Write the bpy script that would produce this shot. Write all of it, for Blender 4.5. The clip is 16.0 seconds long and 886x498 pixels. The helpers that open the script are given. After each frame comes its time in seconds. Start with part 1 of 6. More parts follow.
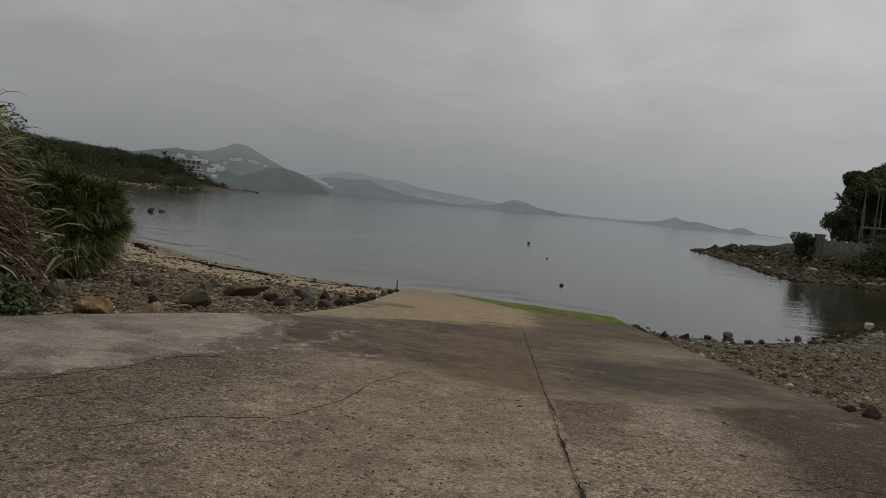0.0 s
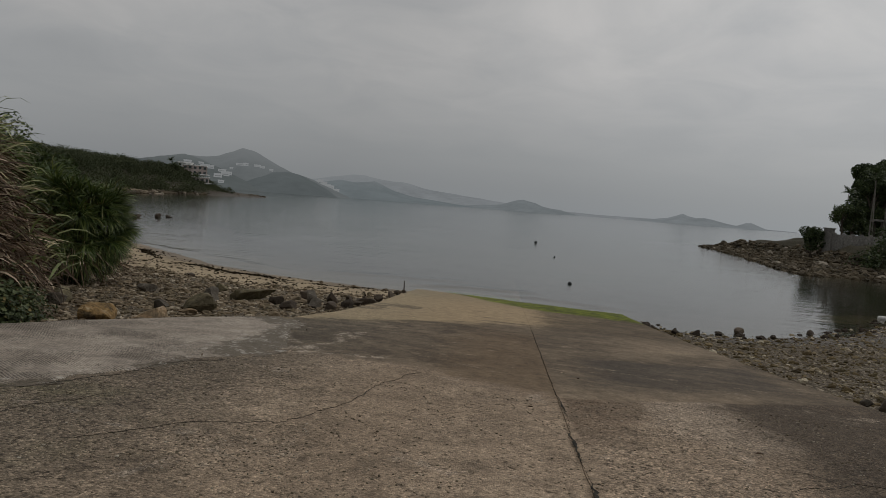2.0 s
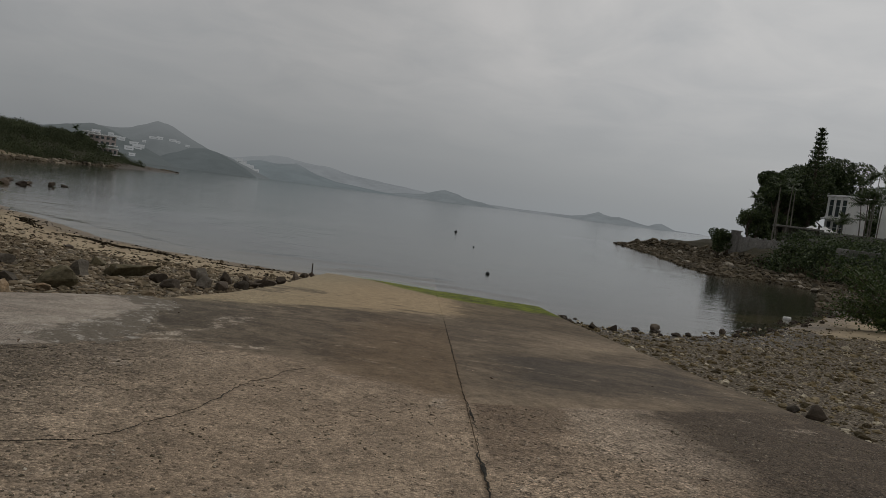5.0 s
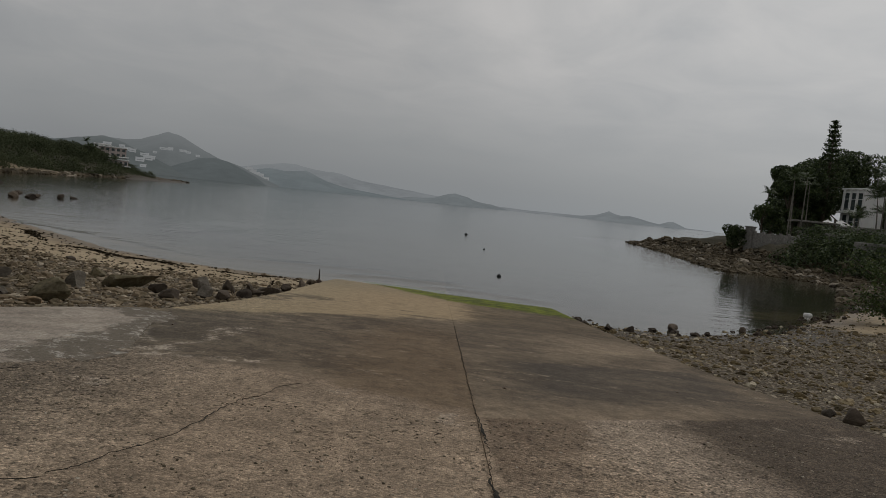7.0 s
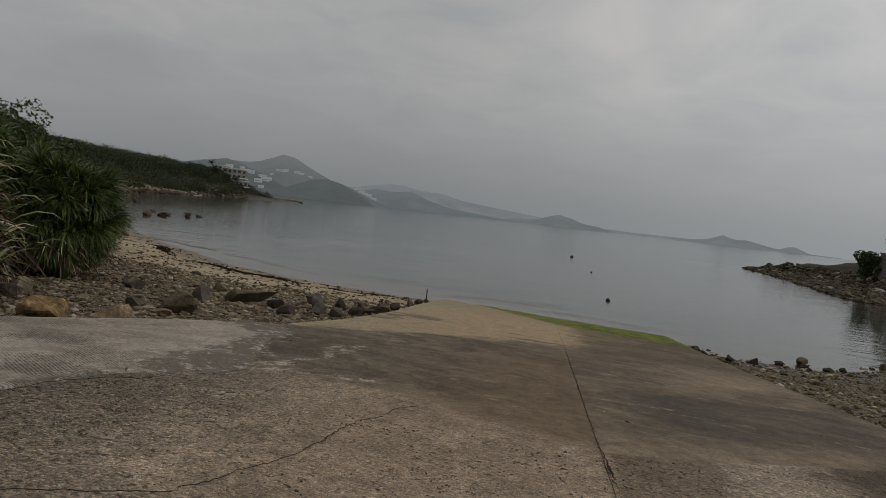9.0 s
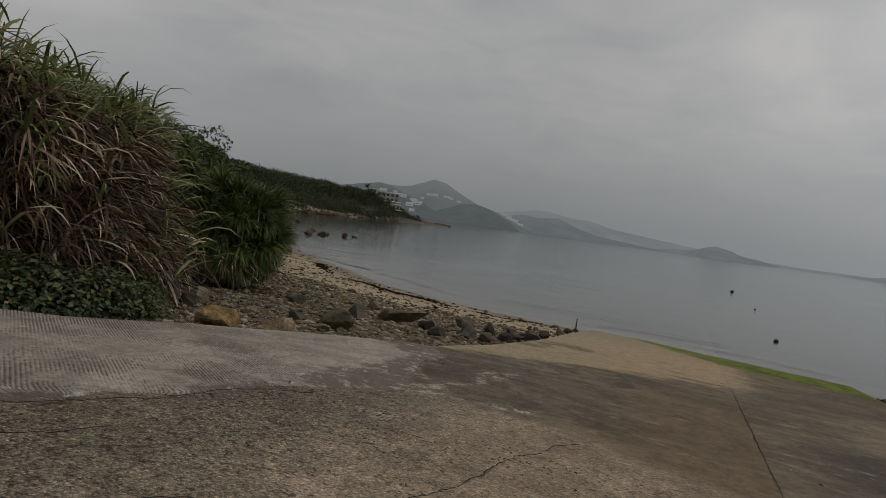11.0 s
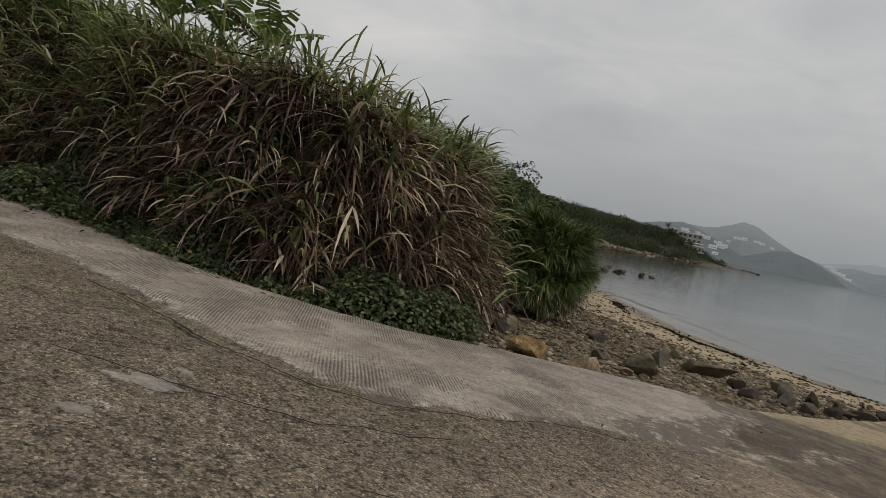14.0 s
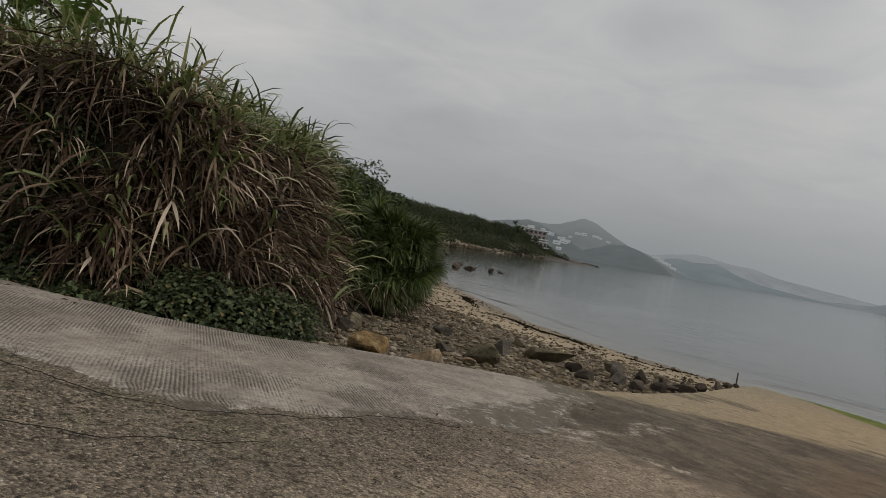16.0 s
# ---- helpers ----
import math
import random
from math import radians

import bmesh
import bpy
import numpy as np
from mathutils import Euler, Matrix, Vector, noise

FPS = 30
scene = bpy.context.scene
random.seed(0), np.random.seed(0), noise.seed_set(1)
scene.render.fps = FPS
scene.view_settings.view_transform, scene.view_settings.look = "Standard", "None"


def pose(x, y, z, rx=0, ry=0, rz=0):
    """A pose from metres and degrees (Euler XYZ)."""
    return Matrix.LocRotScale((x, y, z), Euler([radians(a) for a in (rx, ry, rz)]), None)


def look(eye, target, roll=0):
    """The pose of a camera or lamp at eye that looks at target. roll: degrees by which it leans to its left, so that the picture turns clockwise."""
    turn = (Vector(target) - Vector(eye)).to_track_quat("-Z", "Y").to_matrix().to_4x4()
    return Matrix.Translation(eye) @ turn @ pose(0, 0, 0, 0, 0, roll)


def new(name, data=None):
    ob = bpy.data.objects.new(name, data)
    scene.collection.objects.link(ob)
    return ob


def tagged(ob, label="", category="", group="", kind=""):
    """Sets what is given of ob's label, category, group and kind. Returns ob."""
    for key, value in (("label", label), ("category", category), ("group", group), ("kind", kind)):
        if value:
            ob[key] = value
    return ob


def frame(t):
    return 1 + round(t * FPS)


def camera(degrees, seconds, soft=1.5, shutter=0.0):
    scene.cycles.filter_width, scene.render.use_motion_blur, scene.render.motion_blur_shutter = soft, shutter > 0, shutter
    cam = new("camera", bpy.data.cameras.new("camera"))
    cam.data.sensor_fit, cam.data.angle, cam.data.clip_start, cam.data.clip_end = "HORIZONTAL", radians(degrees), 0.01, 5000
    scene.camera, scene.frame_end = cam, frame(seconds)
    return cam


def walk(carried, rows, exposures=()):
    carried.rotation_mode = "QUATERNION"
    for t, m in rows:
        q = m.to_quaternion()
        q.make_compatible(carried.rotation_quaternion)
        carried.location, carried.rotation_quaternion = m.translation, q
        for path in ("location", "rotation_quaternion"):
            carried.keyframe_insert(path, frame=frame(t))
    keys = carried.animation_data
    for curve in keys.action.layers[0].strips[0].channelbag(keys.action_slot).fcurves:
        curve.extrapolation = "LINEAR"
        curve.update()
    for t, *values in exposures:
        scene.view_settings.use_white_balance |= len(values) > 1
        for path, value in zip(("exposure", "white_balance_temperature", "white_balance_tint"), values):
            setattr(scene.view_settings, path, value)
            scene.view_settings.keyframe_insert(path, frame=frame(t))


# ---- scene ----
cam = camera(66.0, 16.0, 0.4)
PATH = [
    (0, (-0.720, -2.023, 3.423), (-0.881, -0.034, 3.291), 5.61),
    (0.5, (-0.722, -2.011, 3.413), (-0.927, -0.026, 3.277), 5.47),
    (1, (-0.722, -2.002, 3.399), (-0.936, -0.018, 3.262), 5.28),
    (1.5, (-0.718, -1.975, 3.388), (-0.916, 0.010, 3.254), 5.23),
    (2, (-0.709, -1.889, 3.386), (-0.891, 0.098, 3.255), 4.55),
    (2.5, (-0.700, -1.713, 3.373), (-0.789, 0.280, 3.233), 6.16),
    (3, (-0.681, -1.461, 3.323), (-0.763, 0.531, 3.173), 5.96),
    (3.5, (-0.643, -1.174, 3.238), (-0.688, 0.820, 3.085), 6.15),
    (3.7, (-0.631, -1.081, 3.229), (-0.598, 0.914, 3.096), 8.51),
    (5.8, (-0.501, -0.113, 3.129), (-0.464, 1.882, 2.982), 6.27),
    (6, (-0.489, -0.020, 3.120), (-0.465, 1.974, 2.972), 6.04),
    (6.5, (-0.489, -0.017, 3.123), (-0.464, 1.978, 2.985), 6.02),
    (7, (-0.491, -0.011, 3.124), (-0.472, 1.984, 2.990), 6.06),
    (7.5, (-0.500, -0.002, 3.124), (-0.479, 1.994, 3.001), 4.95),
    (8, (-0.529, 0.026, 3.121), (-0.519, 2.022, 2.997), 4.86),
    (8.5, (-0.585, 0.082, 3.114), (-0.728, 2.073, 2.992), 5.31),
    (9, (-0.658, 0.158, 3.104), (-0.944, 2.135, 2.998), 6.56),
    (9.5, (-0.734, 0.253, 3.086), (-1.234, 2.187, 2.982), 7.45),
    (10, (-0.810, 0.366, 3.061), (-1.399, 2.275, 2.968), 7.58),
    (12.3, (-0.885, 0.372, 3.068), (-1.682, 2.204, 2.983), 8.98),
    (12.5, (-0.892, 0.372, 3.069), (-1.705, 2.197, 2.985), 9.09),
    (13, (-1.014, 0.406, 3.042), (-2.062, 2.105, 2.921), 9.87),
    (13.5, (-1.072, 0.304, 3.055), (-2.325, 1.858, 2.941), 10.36),
    (14, (-1.061, 0.114, 3.101), (-2.470, 1.527, 2.965), 11.87),
    (14.5, (-1.040, 0.019, 3.131), (-2.551, 1.324, 3.009), 11.70),
    (15, (-1.045, 0.106, 3.115), (-2.470, 1.507, 3.033), 10.93),
    (15.5, (-1.046, 0.286, 3.070), (-2.321, 1.825, 2.998), 10.97),
    (16, (-1.014, 0.468, 3.025), (-2.105, 2.144, 2.976), 10.51),
]
walk(cam, [(t, look(eye, target, roll)) for t, eye, target, roll in PATH], [(0.0, -0.03), (8.5, -0.04), (10.0, -0.08), (12.5, -0.1), (13.0, 0.15), (13.5, 0.27), (14.5, 0.58), (15.0, 0.54), (16.0, 0.3)])

# ---- light: overcast sky, weak wide sun behind the cloud ----
SUN_EL, SUN_AZ = radians(48), radians(62)
sun_dir = Vector((math.cos(SUN_EL) * math.sin(SUN_AZ), math.cos(SUN_EL) * math.cos(SUN_AZ), math.sin(SUN_EL)))
sun = new("sun", bpy.data.lights.new("sun", "SUN"))
sun.data.energy, sun.data.angle, sun.data.color = 0.55, radians(40), (1.0, 0.965, 0.92)
sun.matrix_world = look(sun_dir * 100, (0, 0, 0))


def N(nt, kind, ins=None, **props):
    """A node with its properties and inputs set; an input that is a socket is linked."""
    nd = nt.nodes.new("ShaderNode" + kind)
    for k, v in props.items():
        setattr(nd, k, v)
    for k, v in (ins or {}).items():
        if isinstance(v, bpy.types.NodeSocket):
            nt.links.new(v, nd.inputs[k])
        else:
            nd.inputs[k].default_value = v
    return nd


def rgb(c):
    return (c[0], c[1], c[2], 1.0)


def ramp(nt, fac, stops):
    nd = N(nt, "ValToRGB", {0: fac})
    el = nd.color_ramp.elements
    while len(el) < len(stops):
        el.new(0.5)
    for e, (p, c) in zip(el, stops):
        e.position, e.color = p, rgb(c) if isinstance(c, tuple) else (c, c, c, 1)
    return nd.outputs[0]


def mix(nt, fac, a, b, blend="MIX"):
    nd = N(nt, "Mix", data_type="RGBA", blend_type=blend)
    for sock, v in ((nd.inputs[0], fac), (nd.inputs[6], a), (nd.inputs[7], b)):
        if isinstance(v, bpy.types.NodeSocket):
            nt.links.new(v, sock)
        else:
            sock.default_value = rgb(v) if isinstance(v, tuple) else v
    return nd.outputs[2]


def mth(nt, op, a, b=0.0, c=0.0):
    return N(nt, "Math", {0: a, 1: b, 2: c}, operation=op).outputs[0]


def smooth(nt, v, lo, hi):
    return N(nt, "MapRange", {0: v, 1: lo, 2: hi, 3: 0.0, 4: 1.0}, interpolation_type="SMOOTHSTEP").outputs[0]


def noise_tex(nt, vec, scale, detail=4.0, rough=0.55, dist=0.0):
    return N(nt, "TexNoise", {"Vector": vec, "Scale": scale, "Detail": detail, "Roughness": rough, "Distortion": dist}).outputs[0]


world = bpy.data.worlds.new("overcast")
scene.world = world
world.use_nodes = True
wt = world.node_tree
wt.nodes.clear()
nishita = N(wt, "TexSky", sky_type="NISHITA", sun_disc=False, sun_elevation=SUN_EL, sun_rotation=SUN_AZ, dust_density=4.0)
wdir = N(wt, "TexCoord").outputs["Generated"]
wx, wy, wz = N(wt, "SeparateXYZ", {0: wdir}).outputs[:3]
den = mth(wt, "ADD", mth(wt, "MAXIMUM", wz, 0.0), 0.16)
plane = N(wt, "CombineXYZ", {0: mth(wt, "DIVIDE", wx, den), 1: mth(wt, "DIVIDE", wy, den), 2: 0.0}).outputs[0]
big = noise_tex(wt, plane, 0.55, 3.0, 0.5, 0.4)
fine = noise_tex(wt, plane, 2.1, 6.0, 0.55, 0.6)
cl = mth(wt, "ADD", mth(wt, "MULTIPLY", big, 0.65), mth(wt, "MULTIPLY", fine, 0.35))
cloud = ramp(wt, cl, [(0.3, (0.25, 0.258, 0.266)), (0.42, (0.306, 0.311, 0.315)), (0.52, (0.362, 0.360, 0.357)), (0.66, (0.446, 0.434, 0.424))])
glow = N(wt, "VectorMath", {0: wdir, 1: (0.62, 0.55, 0.56)}, operation="DOT_PRODUCT").outputs["Value"]
low = ramp(wt, wz, [(0.0, (0.226, 0.240, 0.250)), (0.03, (0.232, 0.243, 0.251)), (0.26, (0.34, 0.34, 0.34))])
body = mix(wt, smooth(wt, wz, 0.02, 0.28), low, cloud)
body = mix(wt, 1.0, body, ramp(wt, glow, [(0.2, 0.88), (0.6, 1.12), (0.95, 1.6)]), "MULTIPLY")
west = N(wt, "VectorMath", {0: wdir, 1: (-0.85, 0.4, 0.35)}, operation="DOT_PRODUCT").outputs["Value"]
body = mix(wt, 1.0, body, ramp(wt, west, [(0.62, 1.0), (0.95, 1.3)]), "MULTIPLY")
blue = N(wt, "VectorMath", {0: nishita.outputs[0], 1: (0.05, 0.05, 0.05)}, operation="MULTIPLY").outputs[0]
back = N(wt, "Background", {0: mix(wt, 0.06, body, blue), 1: 1.0})
wt.links.new(back.outputs[0], N(wt, "OutputWorld").inputs[0])


# ---- materials ----
def shader(name, rough=0.9, metal=0.0, spec=0.3):
    m = bpy.data.materials.new(name)
    m.use_nodes = True
    nt = m.node_tree
    b = nt.nodes["Principled BSDF"]
    b.inputs["Roughness"].default_value, b.inputs["Metallic"].default_value = rough, metal
    b.inputs["Specular IOR Level"].default_value = spec
    return m, nt, b


def relief(nt, b, height, strength, distance):
    nt.links.new(N(nt, "Bump", {"Height": height, "Strength": strength, "Distance": distance}).outputs[0], b.inputs["Normal"])


def where(nt):
    return N(nt, "NewGeometry").outputs["Position"]


def mottled(name, c1, c2, c3, big_scale, small_scale, rough=0.9, bump=0.5, dist=0.01, spec=0.25, vary=0.0, coords=None):
    """Two scales of grain between three colours, with relief; vary: change from object to object."""
    m, nt, b = shader(name, rough, 0, spec)
    p = where(nt) if coords is None else N(nt, "TexCoord").outputs[coords]
    a = noise_tex(nt, p, big_scale, 4)
    s = noise_tex(nt, p, small_scale, 6, 0.65)
    col = ramp(nt, a, [(0.35, c1), (0.55, c2), (0.7, c3)])
    col = mix(nt, 0.75, col, ramp(nt, s, [(0.3, 0.45), (0.7, 1.45)]), "MULTIPLY")
    if vary:
        r = N(nt, "ObjectInfo").outputs["Random"]
        col = mix(nt, 1.0, col, ramp(nt, r, [(0.0, 1.0 - vary), (1.0, 1.0 + vary)]), "MULTIPLY")
    nt.links.new(col, b.inputs["Base Color"])
    relief(nt, b, s, bump, dist)
    return m


def leafy(name, stops, rough=0.55, spec=0.3, trans=0.25, patch=0.9):
    """Leaf or blade: one colour an island, with a lighter patch here and there and some light through it."""
    m, nt, b = shader(name, rough, 0, spec)
    r = N(nt, "NewGeometry").outputs["Random Per Island"]
    col = ramp(nt, r, stops)
    n = noise_tex(nt, where(nt), patch, 3)
    col = mix(nt, 0.8, col, ramp(nt, n, [(0.3, 0.6), (0.7, 1.35)]), "MULTIPLY")
    nt.links.new(col, b.inputs["Base Color"])
    tr = N(nt, "BsdfTranslucent", {0: col})
    ms = N(nt, "MixShader", {0: trans})
    nt.links.new(b.outputs[0], ms.inputs[1])
    nt.links.new(tr.outputs[0], ms.inputs[2])
    nt.links.new(ms.outputs[0], nt.nodes["Material Output"].inputs[0])
    return m


def plain(name, c, rough=0.6, metal=0.0, grain=12.0):
    m, nt, b = shader(name, rough, metal)
    s = noise_tex(nt, where(nt), grain, 5)
    nt.links.new(mix(nt, 0.5, c, ramp(nt, s, [(0.3, 0.7), (0.7, 1.2)]), "MULTIPLY"), b.inputs["Base Color"])
    return m


# ---- mesh helpers ----
def make(name, V, F, mat, parent=None, smooth_faces=False, label=""):
    """One mesh object from arrays of corners and faces (all faces of one array have as many corners)."""
    V = np.asarray(V, float)
    blocks = F if isinstance(F, list) else [F]
    blocks = [np.asarray(f, int) for f in blocks if len(f)]
    me = bpy.data.meshes.new(name)
    me.vertices.add(len(V))
    me.vertices.foreach_set("co", V.ravel())
    sizes = np.concatenate([np.full(len(f), f.shape[1]) for f in blocks])
    idx = np.concatenate([f.ravel() for f in blocks])
    me.loops.add(len(idx))
    me.loops.foreach_set("vertex_index", idx)
    me.polygons.add(len(sizes))
    me.polygons.foreach_set("loop_start", np.r_[0, np.cumsum(sizes)[:-1]])
    me.polygons.foreach_set("use_smooth", np.full(len(sizes), smooth_faces))
    me.update(calc_edges=True)
    me.validate()
    me.materials.append(mat)
    ob = new(name, me)
    if parent is not None:
        ob.parent = parent
    if label:
        ob["label"] = label
    return ob


def part(name, bm, mat, parent=None, label="", smooth_faces=False):
    me = bpy.data.meshes.new(name)
    for f in bm.faces:
        f.smooth = smooth_faces
    bm.to_mesh(me)
    bm.free()
    me.materials.append(mat)
    ob = new(name, me)
    if parent is not None:
        ob.parent = parent
    if label:
        ob["label"] = label
    return ob


def grid_faces(nu, nv):
    i = np.arange(nu * nv).reshape(nu, nv)
    return np.stack([i[:-1, :-1], i[1:, :-1], i[1:, 1:], i[:-1, 1:]], -1).reshape(-1, 4)


def box(bm, size, at, bevel=0.0, turn=0.0):
    r = bmesh.ops.create_cube(bm, size=1.0)
    m = Matrix.Translation(at) @ Matrix.Rotation(turn, 4, "Z") @ Matrix.Diagonal((*size, 1))
    bmesh.ops.transform(bm, matrix=m, verts=r["verts"])
    if bevel:
        es = list({e for v in r["verts"] for e in v.link_edges})
        bmesh.ops.bevel(bm, geom=es, offset=bevel, segments=1, affect="EDGES")
    return bm


def tube(path, radii, sides=8):
    """Corners and faces of a tapered tube along a path."""
    path = [Vector(p) for p in path]
    V, n = [], len(path)
    for i, p in enumerate(path):
        d = (path[min(i + 1, n - 1)] - path[max(i - 1, 0)]).normalized()
        q = d.to_track_quat("Z", "Y")
        for k in range(sides):
            a = 2 * math.pi * k / sides
            V.append(p + q @ Vector((math.cos(a) * radii[i], math.sin(a) * radii[i], 0)))
    F = [[i * sides + k, i * sides + (k + 1) % sides, (i + 1) * sides + (k + 1) % sides, (i + 1) * sides + k]
         for i in range(n - 1) for k in range(sides)]
    V.append(path[-1])
    V.append(path[0])
    caps = [[(n - 1) * sides + k, (n - 1) * sides + (k + 1) % sides, n * sides] for k in range(sides)]
    caps += [[(k + 1) % sides, k, n * sides + 1] for k in range(sides)]
    return np.array([tuple(v) for v in V]), [np.array(F), np.array(caps)]


def merge(pieces):
    """Join several (V, [F...]) into one."""
    V, F3, F4, n = [], [], [], 0
    for v, fs in pieces:
        for f in (fs if isinstance(fs, list) else [fs]):
            f = np.asarray(f)
            if len(f):
                (F3 if f.shape[1] == 3 else F4).append(f + n)
        V.append(np.asarray(v))
        n += len(v)
    return np.concatenate(V), [np.concatenate(f) for f in (F4, F3) if f]


RNG = np.random.default_rng(7)


def unit(v):
    return v / np.maximum(np.linalg.norm(v, axis=-1, keepdims=True), 1e-9)


def blades(base, heading, length, width, lean, droop, segs=5, rng=RNG):
    """Curved tapering blades. base (n,3), heading (n) radians, lean: angle from upright at the root, droop: extra at the tip."""
    n = len(base)
    s = np.linspace(0, 1, segs + 1)
    th = lean[:, None] + droop[:, None] * s[None] ** 1.4
    step = (length / segs)[:, None]
    out = np.concatenate([np.zeros((n, 1)), np.cumsum(np.sin(th[:, :-1]) * step, 1)], 1)
    up = np.concatenate([np.zeros((n, 1)), np.cumsum(np.cos(th[:, :-1]) * step, 1)], 1)
    hx, hy = np.cos(heading)[:, None], np.sin(heading)[:, None]
    mid = base[:, None, :] + np.stack([out * hx, out * hy, up], -1)
    tw = rng.uniform(-0.7, 0.7, n)[:, None]
    side = np.stack([-hy * np.cos(tw), hx * np.cos(tw), np.sin(tw)], -1) * np.ones((n, segs + 1, 1))
    w = (width[:, None] * np.clip(np.minimum(0.45 + 2.2 * s, 1.0) * (1 - s ** 2.5), 0.04, 1))[..., None] * 0.5
    V = np.stack([mid - side * w, mid + side * w], 2).reshape(-1, 3)
    k = np.arange(n)[:, None] * (2 * (segs + 1)) + 2 * np.arange(segs)[None]
    F = np.stack([k, k + 1, k + 3, k + 2], -1).reshape(-1, 4)
    return V, F


def leaves(centre, normal, size, rng=RNG, aspect=0.6):
    """Small pointed leaves, folded along the rib: two faces each."""
    n = len(centre)
    a = unit(np.cross(normal, rng.normal(size=(n, 3))))
    b = np.cross(normal, a)
    L = (size * 0.5)[:, None]
    W = L * aspect
    up = normal * L * 0.25
    V = np.stack([centre - a * L, centre + b * W + up, centre + a * L, centre - b * W + up], 1).reshape(-1, 3)
    k = 4 * np.arange(n)
    F = np.concatenate([np.stack([k, k + 1, k + 2], -1), np.stack([k, k + 2, k + 3], -1)])
    return V, F


def vnoise(P, scale, seed=0):
    """Smooth noise in -1..1 at points (n,3), by sums of sines."""
    r = np.random.default_rng(seed)
    out = np.zeros(len(P))
    for k, amp in ((1.0, 0.5), (1.9, 0.28), (3.7, 0.16), (6.9, 0.09)):
        for _ in range(3):
            w = r.normal(size=3)
            out += amp * np.sin(P @ (w / np.linalg.norm(w)) * scale * k * 6.28 + r.uniform(0, 6.28)) / 1.5
    return out


def rock_data(name, seed, mat, rough=0.22, squash=0.62, level=3):
    """A weathered stone about 1 m across, flat-facetted and rounded."""
    bm = bmesh.new()
    bmesh.ops.create_icosphere(bm, subdivisions=level, radius=0.5)
    r = np.random.default_rng(seed)
    cuts = [(Vector(unit(r.normal(size=3))), r.uniform(0.2, 0.4)) for _ in range(11)]
    for v in bm.verts:
        p = v.co.copy()
        for nrm, d in cuts:
            over = p.dot(nrm) - d
            if over > 0:
                p -= nrm * over * 0.94
        p *= 1 + rough * (noise.fractal(p * 2.2 + Vector((seed * 3.1, 0, 0)), 1.0, 2.0, 4) * 0.6 + 0.12 * noise.noise(p * 9))
        v.co = Vector((p.x * 1.12, p.y * 0.92, p.z * squash * 1.25))
    for f in bm.faces:
        f.smooth = False
    me = bpy.data.meshes.new(name)
    bm.to_mesh(me)
    bm.free()
    me.materials.append(mat)
    return me


# ---- lie of the land ----
P0, PX, PY = 1.767, -0.019, -0.0752


def slope(x, y):
    """The plane of the concrete slipway."""
    return P0 + PX * x + PY * y


SHORE_LEFT = [(-113, 300), (-112, 278), (-113, 253), (-103, 190), (-90, 146), (-80, 118), (-63, 86), (-45, 61), (-28, 41), (-23, 35.5),
              (-18.5, 31.3), (-13, 26.3), (-10.1, 24.8), (-7.7, 24.1), (-5.7, 23.6), (-4.1, 23.7)]
SHORE_RIGHT = [(3.6, 21.4), (4.4, 19.8), (6.8, 19.6), (9, 21.0), (11.2, 22.4), (13.8, 25.6), (17, 29), (20.4, 33.4), (25, 41), (29.6, 49),
               (29.8, 54), (27, 56.5), (23.8, 55.6), (24.2, 62), (27.6, 83), (30, 108), (33, 111), (38, 104), (48, 112), (75, 128), (130, 190), (300, 240)]
LAND = SHORE_LEFT + SHORE_RIGHT + [(600, 240), (600, -400), (-600, -400), (-600, 330), (-200, 330)]
GREEN = [(-200, -70), (-30, -15), (-22, -4), (-18.6, 0.8), (-16.2, 2.7), (-12.7, 3.2), (-10.4, 3.9), (-8.7, 4.7), (-7.8, 6.0), (-7.9, 7.4), (-8.7, 9.0), (-9.7, 10.5), (-10.8, 11.9), (-11.5, 13.6),
         (-12.6, 16), (-19, 22), (-28, 32), (-47, 54), (-68, 80), (-86, 108), (-99, 142), (-109, 190), (-115.5, 250), (-118, 268), (-135, 285), (-200, 320), (-400, 320), (-400, -70)]
PARK = [(31, 112), (31.5, 84), (29, 66), (31, 59), (34, 55), (33, 48), (28.5, 40), (24, 33.5), (22, 27), (40, 10), (300, 0), (300, 235), (130, 186), (75, 124), (48, 108), (38, 100)]


def inside_distance(x, y, poly):
    """Signed distance to a polygon, positive inside; x, y arrays."""
    best = np.full(x.shape, 1e18)
    inn = np.zeros(x.shape, bool)
    for (ax, ay), (bx, by) in zip(poly, poly[1:] + poly[:1]):
        dx, dy = bx - ax, by - ay
        t = np.clip(((x - ax) * dx + (y - ay) * dy) / (dx * dx + dy * dy), 0, 1)
        best = np.minimum(best, (x - ax - t * dx) ** 2 + (y - ay - t * dy) ** 2)
        if ay != by:
            inn ^= ((ay > y) != (by > y)) & (x < (bx - ax) * (y - ay) / (by - ay) + ax)
    return np.where(inn, 1, -1) * np.sqrt(best)


def sstep(v, a, b):
    t = np.clip((v - a) / (b - a), 0, 1)
    return t * t * (3 - 2 * t)


